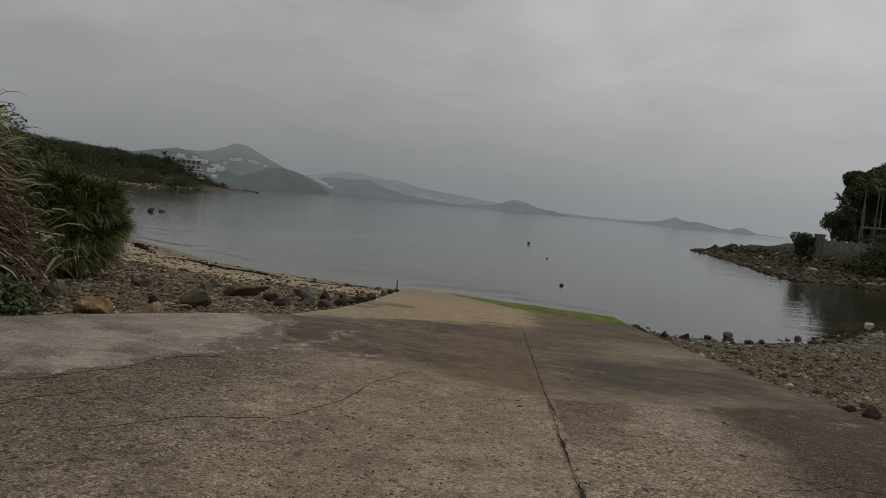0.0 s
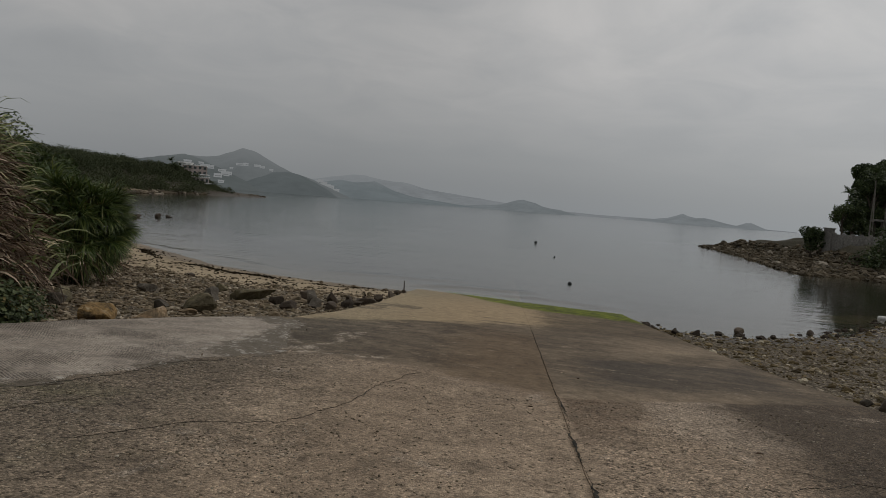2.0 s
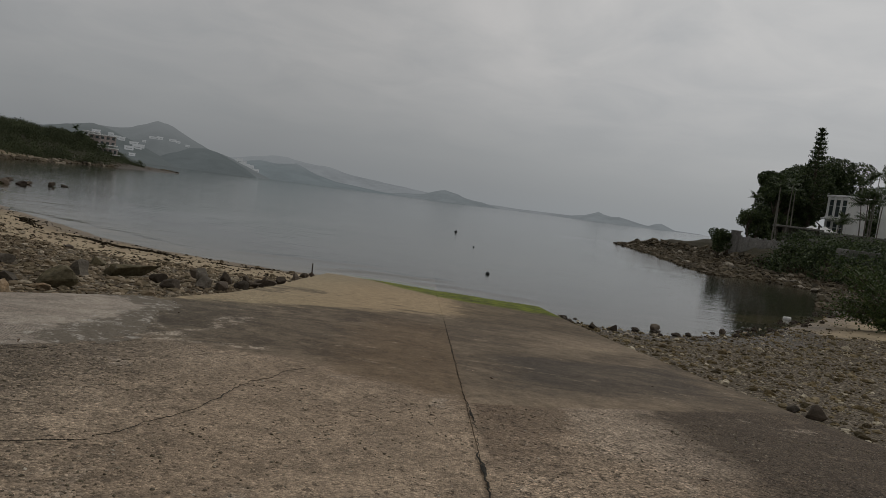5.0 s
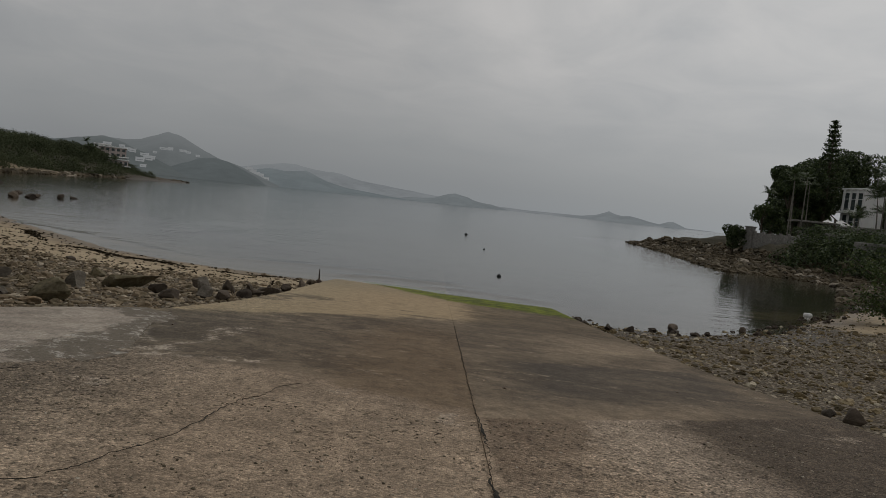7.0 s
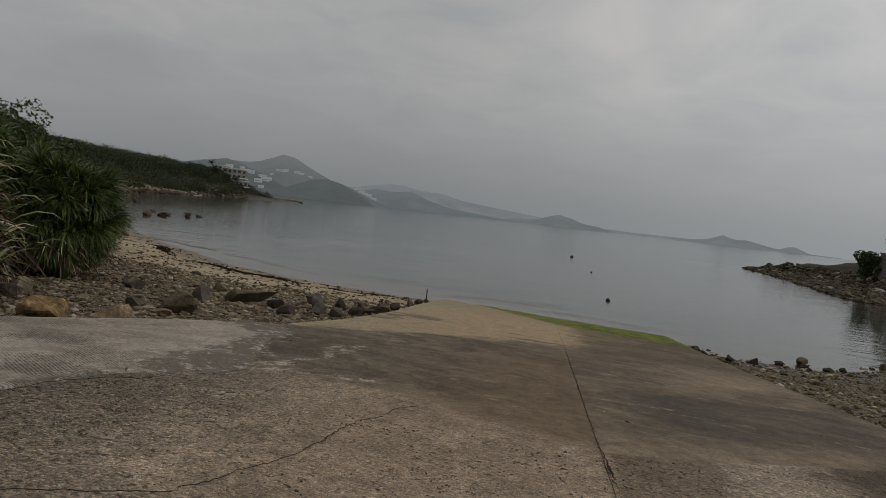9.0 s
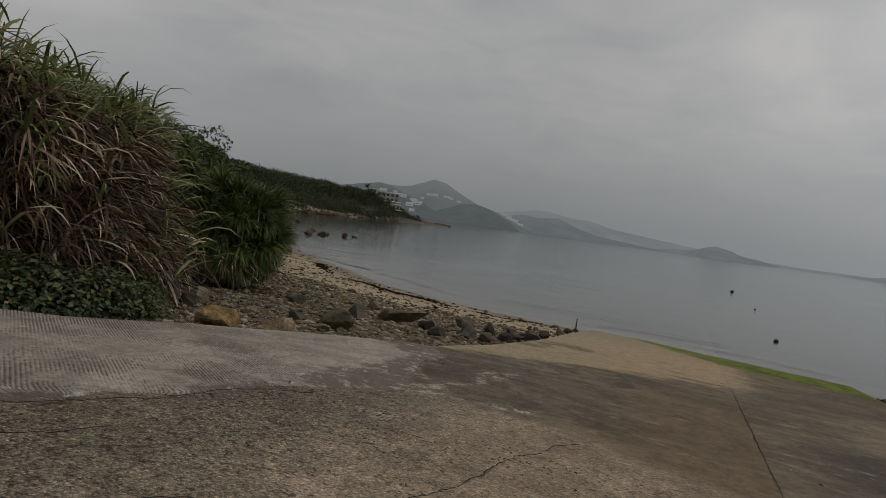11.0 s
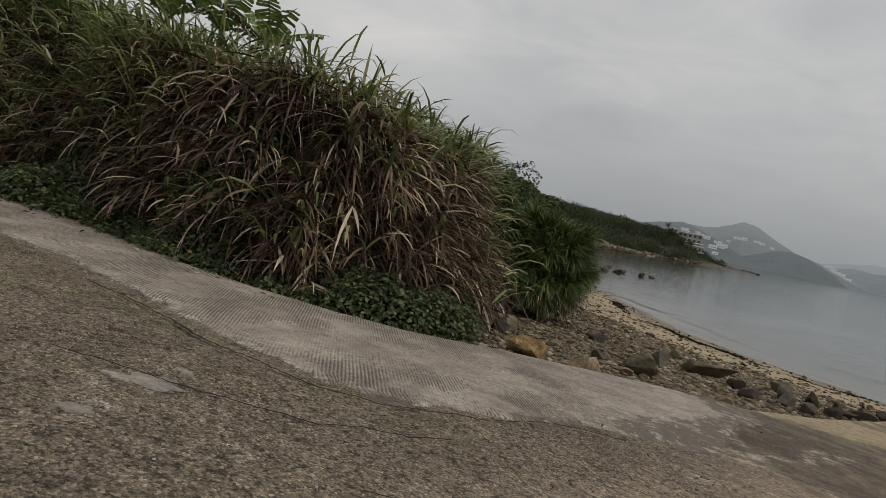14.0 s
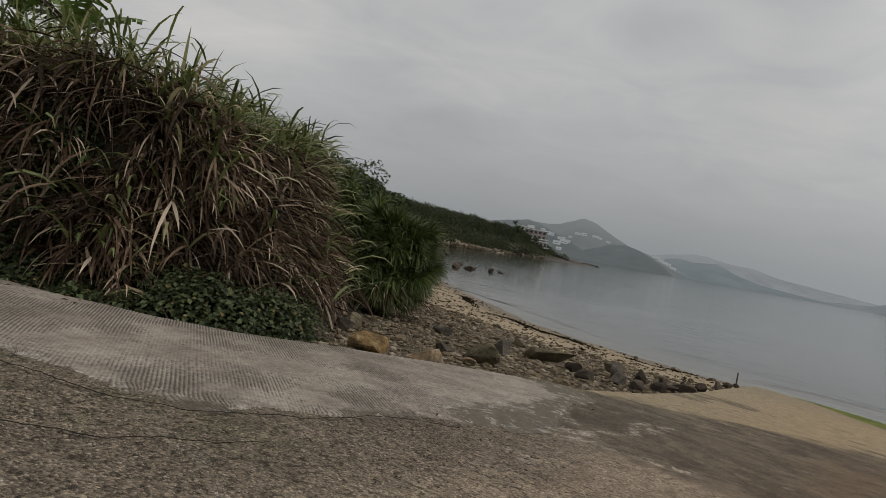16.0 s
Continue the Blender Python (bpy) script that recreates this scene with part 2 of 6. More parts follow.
def height(x, y):
    """Ground height, and how far inside the land, the bank of grass and the far shore a place lies."""
    x, y = np.asarray(x, float), np.asarray(y, float)
    Q = np.stack([x, y, 0 * x], -1).reshape(-1, 3)
    n1 = vnoise(Q, 0.11, 1).reshape(x.shape)
    n2 = vnoise(Q, 0.6, 2).reshape(x.shape)
    d = inside_distance(x, y, LAND)
    g = inside_distance(x, y, GREEN)
    k = inside_distance(x, y, PARK)
    beach = np.where(d > 0, (0.074 - 0.04 * sstep(y, 60, 110)) * d, 0.06 * d)
    beach = np.maximum(beach, -2.5) + 0.035 * n2 * sstep(d, -0.5, 1.5)
    near = sstep(y, 24, 12) * sstep(x, -40, -14) * sstep(x, 40, 16)
    top = np.minimum(slope(x, y) - 0.07 + 0.05 * n1 * sstep(np.abs(x), 5, 9), 3.0)
    z = np.where(near > 0, np.minimum(beach, beach * (1 - near) + top * near), np.minimum(beach, 1.6))
    crest = np.interp(y, [3, 4.5, 5.8, 6.4, 6.9, 7.5, 9.3, 10.3, 11.1, 12.2, 16, 30], [2.75, 2.8, 2.65, 2.4, 2.12, 2.12, 2.4, 2.2, 1.45, 0.8, 0.7, 1.6])
    crest = crest + 0.3 * sstep(-x, 14, 18) * sstep(y, 9, 6)
    bank = crest * (0.14 * sstep(g, 0.0, 0.6) + 0.86 * sstep(g, 0.45, 1.45)) + 0.05 * np.clip(g - 2.5, 0, 60) * sstep(y, 4, 14)
    far_hill = np.minimum(0.62 * np.clip(g, 0, 99), 5.8 + 0.06 * np.clip(g - 10, 0, 200)) * sstep(y, 300, 262)
    bank = bank * sstep(y, 95, 45) + far_hill * sstep(y, 45, 95)
    z = z + bank * np.where(g > 0, 1, 0) * (1 + 0.1 * n1)
    z = z + np.where(k > 0, 1.7 * sstep(k, 0, 4) + 0.1 * np.clip(k - 3, 0, 25), 0)
    spit = sstep(y, 46, 58) * sstep(x, 90, 40) * sstep(x, 10, 20)
    z = z + spit * sstep(d, 0, 3) * (0.1 + 0.2 * n2)
    return z, d, g, k


# ---- ground ----
def ground_material():
    m, nt, b = shader("beach_and_soil", 0.92, 0, 0.2)
    p = where(nt)
    sand = N(nt, "Attribute", attribute_name="sand").outputs["Fac"]
    green = N(nt, "Attribute", attribute_name="green").outputs["Fac"]
    wet = N(nt, "Attribute", attribute_name="wet").outputs["Fac"]
    n1, n2 = noise_tex(nt, p, 0.7, 5), noise_tex(nt, p, 9.0, 6, 0.7)
    vor = N(nt, "TexVoronoi", {"Vector": p, "Scale": 21.0, "Randomness": 1.0})
    grit = ramp(nt, N(nt, "SeparateColor", {0: vor.outputs["Color"]}).outputs[0],
                [(0.0, (0.055, 0.042, 0.028)), (0.35, (0.125, 0.098, 0.064)), (0.7, (0.19, 0.152, 0.105)), (1.0, (0.34, 0.29, 0.22))])
    grit = mix(nt, 0.8, grit, ramp(nt, vor.outputs["Distance"], [(0.25, 1.1), (0.75, 0.35)]), "MULTIPLY")
    sandc = ramp(nt, n1, [(0.3, (0.33, 0.26, 0.17)), (0.7, (0.47, 0.375, 0.25))])
    sandc = mix(nt, 0.5, sandc, ramp(nt, n2, [(0.3, 0.7), (0.7, 1.2)]), "MULTIPLY")
    soil = ramp(nt, n2, [(0.3, (0.03, 0.026, 0.018)), (0.7, (0.085, 0.075, 0.045))])
    edge = mth(nt, "ADD", sand, mth(nt, "MULTIPLY", mth(nt, "SUBTRACT", n1, 0.5), 0.9))
    col = mix(nt, smooth(nt, edge, 0.35, 0.65), grit, sandc)
    col = mix(nt, smooth(nt, green, 0.3, 0.7), col, soil)
    col = mix(nt, wet, col, mix(nt, 1.0, col, (0.5, 0.47, 0.44), "MULTIPLY"))
    nt.links.new(col, b.inputs["Base Color"])
    nt.links.new(mth(nt, "SUBTRACT", 0.92, mth(nt, "MULTIPLY", wet, 0.45)), b.inputs["Roughness"])
    h = mth(nt, "ADD", mth(nt, "MULTIPLY", vor.outputs["Distance"], mth(nt, "SUBTRACT", 0.8, sand)), mth(nt, "MULTIPLY", n2, 0.4))
    relief(nt, b, h, 0.7, 0.05)
    return m


def spread(lo, hi, step, far, grow=1.18):
    """Grid lines: even from lo to hi, then ever wider out to far."""
    a = list(np.arange(lo, hi + 1e-6, step))
    s, v = step, hi
    while v < far:
        s *= grow
        v += s
        a.append(v)
    s, v = step, lo
    while v > -far:
        s *= grow
        v -= s
        a.insert(0, v)
    return np.array(a)


def attribute(ob, name, values):
    at = ob.data.attributes.new(name, "FLOAT", "POINT")
    at.data.foreach_set("value", np.asarray(values, np.float32).ravel())


gx, gy = spread(-34, 34, 0.3, 4500), spread(-10, 62, 0.3, 4500)
GX, GY = np.meshgrid(gx, gy, indexing="ij")
GZ, GD, GG, GK = height(GX, GY)
ground = make("ground", np.stack([GX, GY, GZ], -1).reshape(-1, 3), grid_faces(len(gx), len(gy)), ground_material(), smooth_faces=True)
tagged(ground, "sandy and pebbly shore ground rising to overgrown banks", "ground", kind="structure")
wob = vnoise(np.stack([GX, GY, 0 * GX], -1).reshape(-1, 3), 0.12, 5).reshape(GX.shape)
left_sand = sstep(GD, 7.2, 4.6) * (GX < 0) * sstep(GY, 205, 185)
right_sand = sstep(np.hypot((GX - 17.5) / 4.5, (GY - 27.5) / 5.0) + 0.25 * wob, 1.1, 0.75) * 0.62
attribute(ground, "sand", np.clip(np.where(GX < 0, left_sand, right_sand), 0, 1) * (GG < 0.5))
attribute(ground, "green", np.clip(np.maximum(sstep(GG, -0.3, 0.5), sstep(GK, 0.5, 2.0)), 0, 1))
attribute(ground, "wet", sstep(GZ + 0.03 * wob, 0.16, 0.03))


# ---- sea ----
def water_material():
    m, nt, b = shader("sea_water", 0.06, 0, 0.5)
    p = where(nt)
    depth = N(nt, "Attribute", attribute_name="depth").outputs["Fac"]
    murk = ramp(nt, noise_tex(nt, p, 0.03, 3), [(0.3, (0.032, 0.039, 0.031)), (0.7, (0.043, 0.051, 0.04))])
    nt.links.new(murk, b.inputs["Base Color"])
    b.inputs["IOR"].default_value = 1.333
    wave = N(nt, "Mapping", {0: p, 2: (0, 0, radians(-28)), 3: (0.55, 1.6, 1.0)}).outputs[0]
    w1 = noise_tex(nt, wave, 0.9, 3, 0.5, 0.3)
    w2 = noise_tex(nt, wave, 3.2, 3, 0.55, 0.2)
    w0 = noise_tex(nt, wave, 0.3, 2, 0.5, 0.4)
    calm = noise_tex(nt, p, 0.045, 3, 0.5, 0.8)
    h = mth(nt, "ADD", mth(nt, "MULTIPLY", w1, 0.7), mth(nt, "MULTIPLY", w2, 0.2))
    h = mth(nt, "ADD", h, mth(nt, "MULTIPLY", w0, 0.6))
    h = mth(nt, "MULTIPLY", h, ramp(nt, calm, [(0.35, 0.5), (0.65, 1.0)]))
    relief(nt, b, h, 0.8, 0.05)
    clear = N(nt, "BsdfTransparent", {0: (0.80, 0.84, 0.76, 1)})
    gloss = N(nt, "BsdfGlossy", {"Color": (1, 1, 1, 1), "Roughness": 0.05})
    nt.links.new(b.inputs["Normal"].links[0].from_socket, gloss.inputs["Normal"])
    fres = N(nt, "Fresnel", {"IOR": 1.333})
    shallow = N(nt, "MixShader", {0: fres.outputs[0]})
    nt.links.new(clear.outputs[0], shallow.inputs[1])
    nt.links.new(gloss.outputs[0], shallow.inputs[2])
    ms = N(nt, "MixShader", {0: smooth(nt, depth, 0.02, 0.75)})
    nt.links.new(shallow.outputs[0], ms.inputs[1])
    nt.links.new(b.outputs[0], ms.inputs[2])
    nt.links.new(ms.outputs[0], nt.nodes["Material Output"].inputs[0])
    return m


sx, sy = spread(-30, 34, 0.28, 4800, 1.2), spread(15, 58, 0.28, 4800, 1.2)
SX, SY = np.meshgrid(sx, sy, indexing="ij")
SZ = height(SX, SY)[0]


def wavelet(x0, y0, x1, y1, bow, tall, wide):
    """A low swell running in to the slipway between two points."""
    t = np.clip((SX - x0) / (x1 - x0), 0, 1)
    mid = y0 + (y1 - y0) * t + bow * np.sin(math.pi * t) + 0.12 * np.sin(SX * 2.3 + y0)
    ends = sstep(SX, x0 - 0.5, x0 + 1.2) * sstep(SX, x1 + 0.5, x1 - 1.2)
    off = SY - mid
    return ends * tall * np.where(off < 0, np.exp(-(off / (wide * 0.5)) ** 2), np.exp(-(off / (wide * 1.6)) ** 2))


WAVES = wavelet(-4.5, 25.6, 1.2, 26.0, 0.5, 0.05, 0.4) + wavelet(-1.0, 24.9, 4.0, 23.6, 0.3, 0.05, 0.35) + wavelet(-9, 27.2, -2, 28.2, 0.3, 0.03, 0.5) + wavelet(-22, 33.6, -9, 25.6, 0.4, 0.035, 0.4)
sea = make("water", np.stack([SX, SY, WAVES], -1).reshape(-1, 3), grid_faces(len(sx), len(sy)), water_material(), smooth_faces=True)
attribute(sea, "depth", -SZ)
tagged(sea, "calm grey-green sea under a cloudy sky", "sea", kind="structure")


# ---- slipway ----
LEFT_EDGE = [(-16.5, 2.75), (-12.7, 2.95), (-10.3, 3.65), (-8.5, 4.4), (-7.1, 5.7), (-6.5, 7.1), (-5.8, 8.4), (-5.2, 9.4), (-4.6, 10.2), (-4.2, 12.2), (-3.95, 15.5), (-4.0, 19), (-4.0, 25.2)]
RIGHT_EDGE = [(5.6, -9), (5.0, 0), (4.6, 6), (4.3, 8), (3.95, 11), (3.7, 15), (3.6, 19), (3.55, 23.8)]


def edge_x(pts, y):
    return np.interp(y, [q[1] for q in pts], [q[0] for q in pts])


def concrete(name):
    """Sea-stained concrete: bare aggregate on the older upper part, smoother and darker below."""
    m, nt, b = shader(name, 0.9, 0, 0.25)
    p = where(nt)
    px, py, pz = N(nt, "SeparateXYZ", {0: p}).outputs[:3]
    n0, n1, n2 = noise_tex(nt, p, 0.35, 5, 0.6), noise_tex(nt, p, 1.7, 7, 0.68), noise_tex(nt, p, 30.0, 6, 0.75)
    streak = noise_tex(nt, N(nt, "Mapping", {0: p, 3: (0.75, 1.5, 1)}).outputs[0], 0.8, 8, 0.7, 0.7)

    def off(v, amount):
        return mth(nt, "MULTIPLY", mth(nt, "SUBTRACT", v, 0.5), amount)

    def area(lo, hi, v):
        return smooth(nt, v, lo, hi)

    def both(*fs):
        out = fs[0]
        for f in fs[1:]:
            out = mth(nt, "MULTIPLY", out, f)
        return out
    wx_, wy_ = mth(nt, "ADD", px, off(n1, 1.6)), mth(nt, "ADD", py, off(n0, 3.0))
    # upper part
    seam = mth(nt, "ADD", 5.65, mth(nt, "MULTIPLY", mth(nt, "MINIMUM", mth(nt, "ABSOLUTE", px), mth(nt, "ADD", 2.1, mth(nt, "MULTIPLY", area(-0.1, 0.1, px), 9.0))), 0.48))
    soft = both(area(0.05, -0.05, px), 1.0)
    upper = mth(nt, "SUBTRACT", seam, mth(nt, "ADD", py, mth(nt, "MULTIPLY", soft, off(n1, 1.5))))
    upper = mth(nt, "MAXIMUM", both(soft, area(-0.3, 0.15, upper)), both(area(-0.05, 0.05, px), area(-0.07, 0.05, mth(nt, "ADD", upper, off(n1, 0.3)))))
    col_a = ramp(nt, n0, [(0.3, (0.235, 0.195, 0.148)), (0.5, (0.29, 0.242, 0.184)), (0.7, (0.35, 0.295, 0.228))])
    col_a = mix(nt, 0.7, col_a, ramp(nt, n1, [(0.3, 0.62), (0.68, 1.3)]), "MULTIPLY")
    stone = N(nt, "TexVoronoi", {"Vector": p, "Scale": 70.0})
    rugged = mth(nt, "MAXIMUM", area(-1.6, -4.0, wx_), both(area(0.0, 0.3, px), area(5.8, 4.6, wy_), 0.7))
    grain = ramp(nt, N(nt, "SeparateColor", {0: stone.outputs["Color"]}).outputs[0], [(0.0, 0.36), (0.45, 0.92), (0.85, 1.26), (1.0, 2.1)])
    col_a = mix(nt, mth(nt, "ADD", 0.55, mth(nt, "MULTIPLY", rugged, 0.4)), col_a, grain, "MULTIPLY")
    pit = area(0.585, 0.65, mth(nt, "ADD", noise_tex(nt, p, 17.0, 6, 0.7), mth(nt, "ADD", off(n1, 0.2), mth(nt, "MULTIPLY", rugged, 0.03))))
    col_a = mix(nt, mth(nt, "MULTIPLY", pit, mth(nt, "ADD", 0.5, mth(nt, "MULTIPLY", rugged, 0.4))), col_a, (0.05, 0.043, 0.033))
    brown = both(area(0.02, 0.1, px), area(1.25, 0.7, mth(nt, "ADD", wx_, mth(nt, "MULTIPLY", mth(nt, "SUBTRACT", 5.6, py), 0.25))), area(4.0, 4.7, wy_))
    col_a = mix(nt, mth(nt, "MULTIPLY", both(brown, ramp(nt, n1, [(0.36, 0.25), (0.6, 1.0)])), 0.62), col_a, (0.085, 0.06, 0.04))
    dark = mth(nt, "MAXIMUM", both(area(1.3, 2.4, wx_), area(0.22, 0.44, noise_tex(nt, p, 0.9, 7, 0.7, 0.5))), both(area(-2.3, -3.6, wx_), ramp(nt, n1, [(0.3, 0.1), (0.6, 0.65)])))
    col_a = mix(nt, mth(nt, "MULTIPLY", dark, 0.86), col_a, mix(nt, 1.0, (0.066, 0.055, 0.042), grain, "MULTIPLY"))
    moss = both(area(-2.6, -4.4, wx_), area(4.6, 2.8, wy_), area(0.46, 0.6, noise_tex(nt, p, 1.0, 6, 0.7, 0.4)))
    col_a = mix(nt, mth(nt, "MULTIPLY", moss, 0.4), col_a, mix(nt, 1.0, (0.135, 0.14, 0.075), grain, "MULTIPLY"))
    pale = mth(nt, "MAXIMUM", area(0.585, 0.66, noise_tex(nt, p, 1.3, 7, 0.72, 0.8)), both(area(0.75, 1.2, wx_), area(2.3, 1.7, wx_), area(4.2, 5.0, wy_), 0.8))
    col_a = mix(nt, mth(nt, "MULTIPLY", pale, 0.42), col_a, mix(nt, 1.0, (0.46, 0.42, 0.36), grain, "MULTIPLY"))
    # lower part
    col_b = ramp(nt, n1, [(0.3, (0.17, 0.142, 0.104)), (0.7, (0.29, 0.246, 0.184))])
    col_b = mix(nt, 0.7, col_b, ramp(nt, streak, [(0.3, 0.62), (0.7, 1.35)]), "MULTIPLY")
    band = both(area(14.8, 12.6, wy_), area(5.8, 7.6, wy_), ramp(nt, streak, [(0.34, 1.0), (0.62, 0.45)]))
    col_b = mix(nt, mth(nt, "MULTIPLY", band, 0.8), col_b, (0.068, 0.057, 0.043))
    blot = both(area(0.47, 0.58, noise_tex(nt, p, 1.1, 8, 0.74, 0.5)), area(13.5, 11.5, wy_), area(0.3, -0.2, px))
    col_b = mix(nt, mth(nt, "MULTIPLY", blot, 0.6), col_b, (0.07, 0.058, 0.044))
    pale_b = both(area(1.0, 2.4, wx_), area(2.0, 0.7, mth(nt, "ABSOLUTE", mth(nt, "SUBTRACT", wy_, mth(nt, "ADD", 9.6, mth(nt, "MULTIPLY", px, 1.1))))))
    col_b = mix(nt, mth(nt, "MULTIPLY", pale_b, 0.5), col_b, (0.30, 0.255, 0.19))
    side_y = mth(nt, "SUBTRACT", mth(nt, "ADD", py, off(n1, 0.7)), mth(nt, "ADD", 8.9, mth(nt, "MULTIPLY", px, 0.42)))
    side = both(area(0.3, 1.1, wx_), area(3.9, 3.2, wx_), area(0.15, -0.12, side_y), area(-3.2, -1.6, side_y), ramp(nt, streak, [(0.35, 1.0), (0.65, 0.6)]))
    col_b = mix(nt, mth(nt, "MULTIPLY", side, 0.88), col_b, (0.066, 0.06, 0.052))
    rust = both(area(-1.9, -0.9, wx_), area(0.05, -0.02, px), area(13.5, 10.0, wy_))
    col_b = mix(nt, mth(nt, "MULTIPLY", rust, 0.6), col_b, (0.15, 0.111, 0.069))
    sandy = both(area(-0.55, 0.6, mth(nt, "SUBTRACT", mth(nt, "ADD", py, mth(nt, "ADD", off(n1, 1.6), off(streak, 3.0))), mth(nt, "ADD", 14.2, mth(nt, "MULTIPLY", px, 0.85)))), area(2.4, 0.2, wx_))
    col_b = mix(nt, mth(nt, "MULTIPLY", sandy, 0.85), col_b, (0.365, 0.30, 0.195))
    tide = both(area(0.53, 0.6, streak), area(2.6, 0.8, mth(nt, "ABSOLUTE", mth(nt, "SUBTRACT", wy_, 14.6))))
    col_b = mix(nt, mth(nt, "MULTIPLY", tide, 0.72), col_b, (0.07, 0.06, 0.046))
    foam = both(area(0.6, 0.64, noise_tex(nt, N(nt, "Mapping", {0: p, 3: (1.0, 3.0, 1)}).outputs[0], 2.3, 7, 0.75)), area(4.5, 2.0, mth(nt, "ABSOLUTE", mth(nt, "SUBTRACT", wy_, 9.5))))
    col_b = mix(nt, mth(nt, "MULTIPLY", foam, 0.45), col_b, (0.42, 0.375, 0.30))
    far = both(area(0.0, 0.8, wx_), area(12.6, 14.4, wy_), ramp(nt, streak, [(0.42, 1.0), (0.62, 0.5)]))
    col_b = mix(nt, mth(nt, "MULTIPLY", far, 0.9), col_b, (0.085, 0.07, 0.048))

    def crusted(ax, ay, bx, by, wide):
        """Broken white lime along a line between two places."""
        dx, dy = bx - ax, by - ay
        n = dx * dx + dy * dy
        rx, ry = mth(nt, "SUBTRACT", mth(nt, "ADD", px, off(n1, 0.9)), ax), mth(nt, "SUBTRACT", mth(nt, "ADD", py, off(n0, 0.9)), ay)
        t = mth(nt, "MINIMUM", mth(nt, "MAXIMUM", mth(nt, "ADD", mth(nt, "MULTIPLY", rx, dx / n), mth(nt, "MULTIPLY", ry, dy / n)), 0.0), 1.0)
        ex, ey = mth(nt, "SUBTRACT", rx, mth(nt, "MULTIPLY", t, dx)), mth(nt, "SUBTRACT", ry, mth(nt, "MULTIPLY", t, dy))
        r = mth(nt, "SQRT", mth(nt, "ADD", mth(nt, "MULTIPLY", ex, ex), mth(nt, "MULTIPLY", ey, ey)))
        return area(wide, wide * 0.3, r)
    lime = crusted(-4.75, 8.1, -3.1, 6.7, 0.22)
    for seg in ((-3.3, 7.0, -3.0, 9.3, 0.2), (-3.2, 6.9, -2.2, 7.2, 0.2), (-4.7, 9.6, -3.5, 7.2, 0.2)):
        lime = mth(nt, "MAXIMUM", lime, crusted(*seg))
    lime = both(lime, area(0.48, 0.6, noise_tex(nt, p, 6.0, 6, 0.8)))
    damp = area(18.5, 22.0, mth(nt, "ADD", py, off(n0, 2.0)))
    col_b = mix(nt, mth(nt, "MULTIPLY", damp, 0.35), col_b, (0.17, 0.145, 0.08))
    line = mth(nt, "SUBTRACT", py, mth(nt, "SUBTRACT", mth(nt, "ADD", 20.1, mth(nt, "MULTIPLY", mth(nt, "MAXIMUM", mth(nt, "MULTIPLY", px, -1.0), 0.0), 1.15)), mth(nt, "MULTIPLY", px, 0.35)))
    slime = area(-0.35, 0.5, mth(nt, "ADD", line, off(n1, 1.8)))
    col_b = mix(nt, mth(nt, "MULTIPLY", slime, 0.92), col_b, ramp(nt, n1, [(0.36, (0.045, 0.055, 0.012)), (0.5, (0.11, 0.15, 0.012)), (0.64, (0.17, 0.225, 0.014))]))
    col = mix(nt, upper, col_b, col_a)
    col = mix(nt, mth(nt, "MULTIPLY", lime, 0.8), col, (0.50, 0.45, 0.38))
    col = mix(nt, 0.7, col, ramp(nt, noise_tex(nt, p, 5.5, 9, 0.78, 0.3), [(0.36, 0.58), (0.5, 1.0), (0.64, 1.36)]), "MULTIPLY")
    col = mix(nt, mth(nt, "ADD", 0.5, mth(nt, "MULTIPLY", rugged, 0.4)), col, ramp(nt, n2, [(0.36, 0.5), (0.64, 1.48)]), "MULTIPLY")
    col = mix(nt, 1.0, col, mix(nt, area(-1.5, -4.0, px), (1.09, 0.985, 0.90), (1.03, 0.985, 0.94)), "MULTIPLY")
    nt.links.new(col, b.inputs["Base Color"])
    nt.links.new(mth(nt, "SUBTRACT", 0.9, mth(nt, "MULTIPLY", mth(nt, "SUBTRACT", damp, slime), 0.2)), b.inputs["Roughness"])
    rough_h = mth(nt, "SUBTRACT", mth(nt, "MULTIPLY", stone.outputs["Distance"], -0.7), pit)
    h = mth(nt, "ADD", mth(nt, "MULTIPLY", rough_h, upper), mth(nt, "ADD", mth(nt, "MULTIPLY", n1, 0.4), mth(nt, "MULTIPLY", n2, 0.5)))
    relief(nt, b, h, 0.8, 0.014)
    return m


def transverse(x):
    """Where the old top meets the smoother lower slabs."""
    return np.where(x > 0, 5.65 + 0.5 * x, 5.65 - 0.16 * x + 0.35 * sstep(-x, 0.7, 1.6) - 0.05 * x)


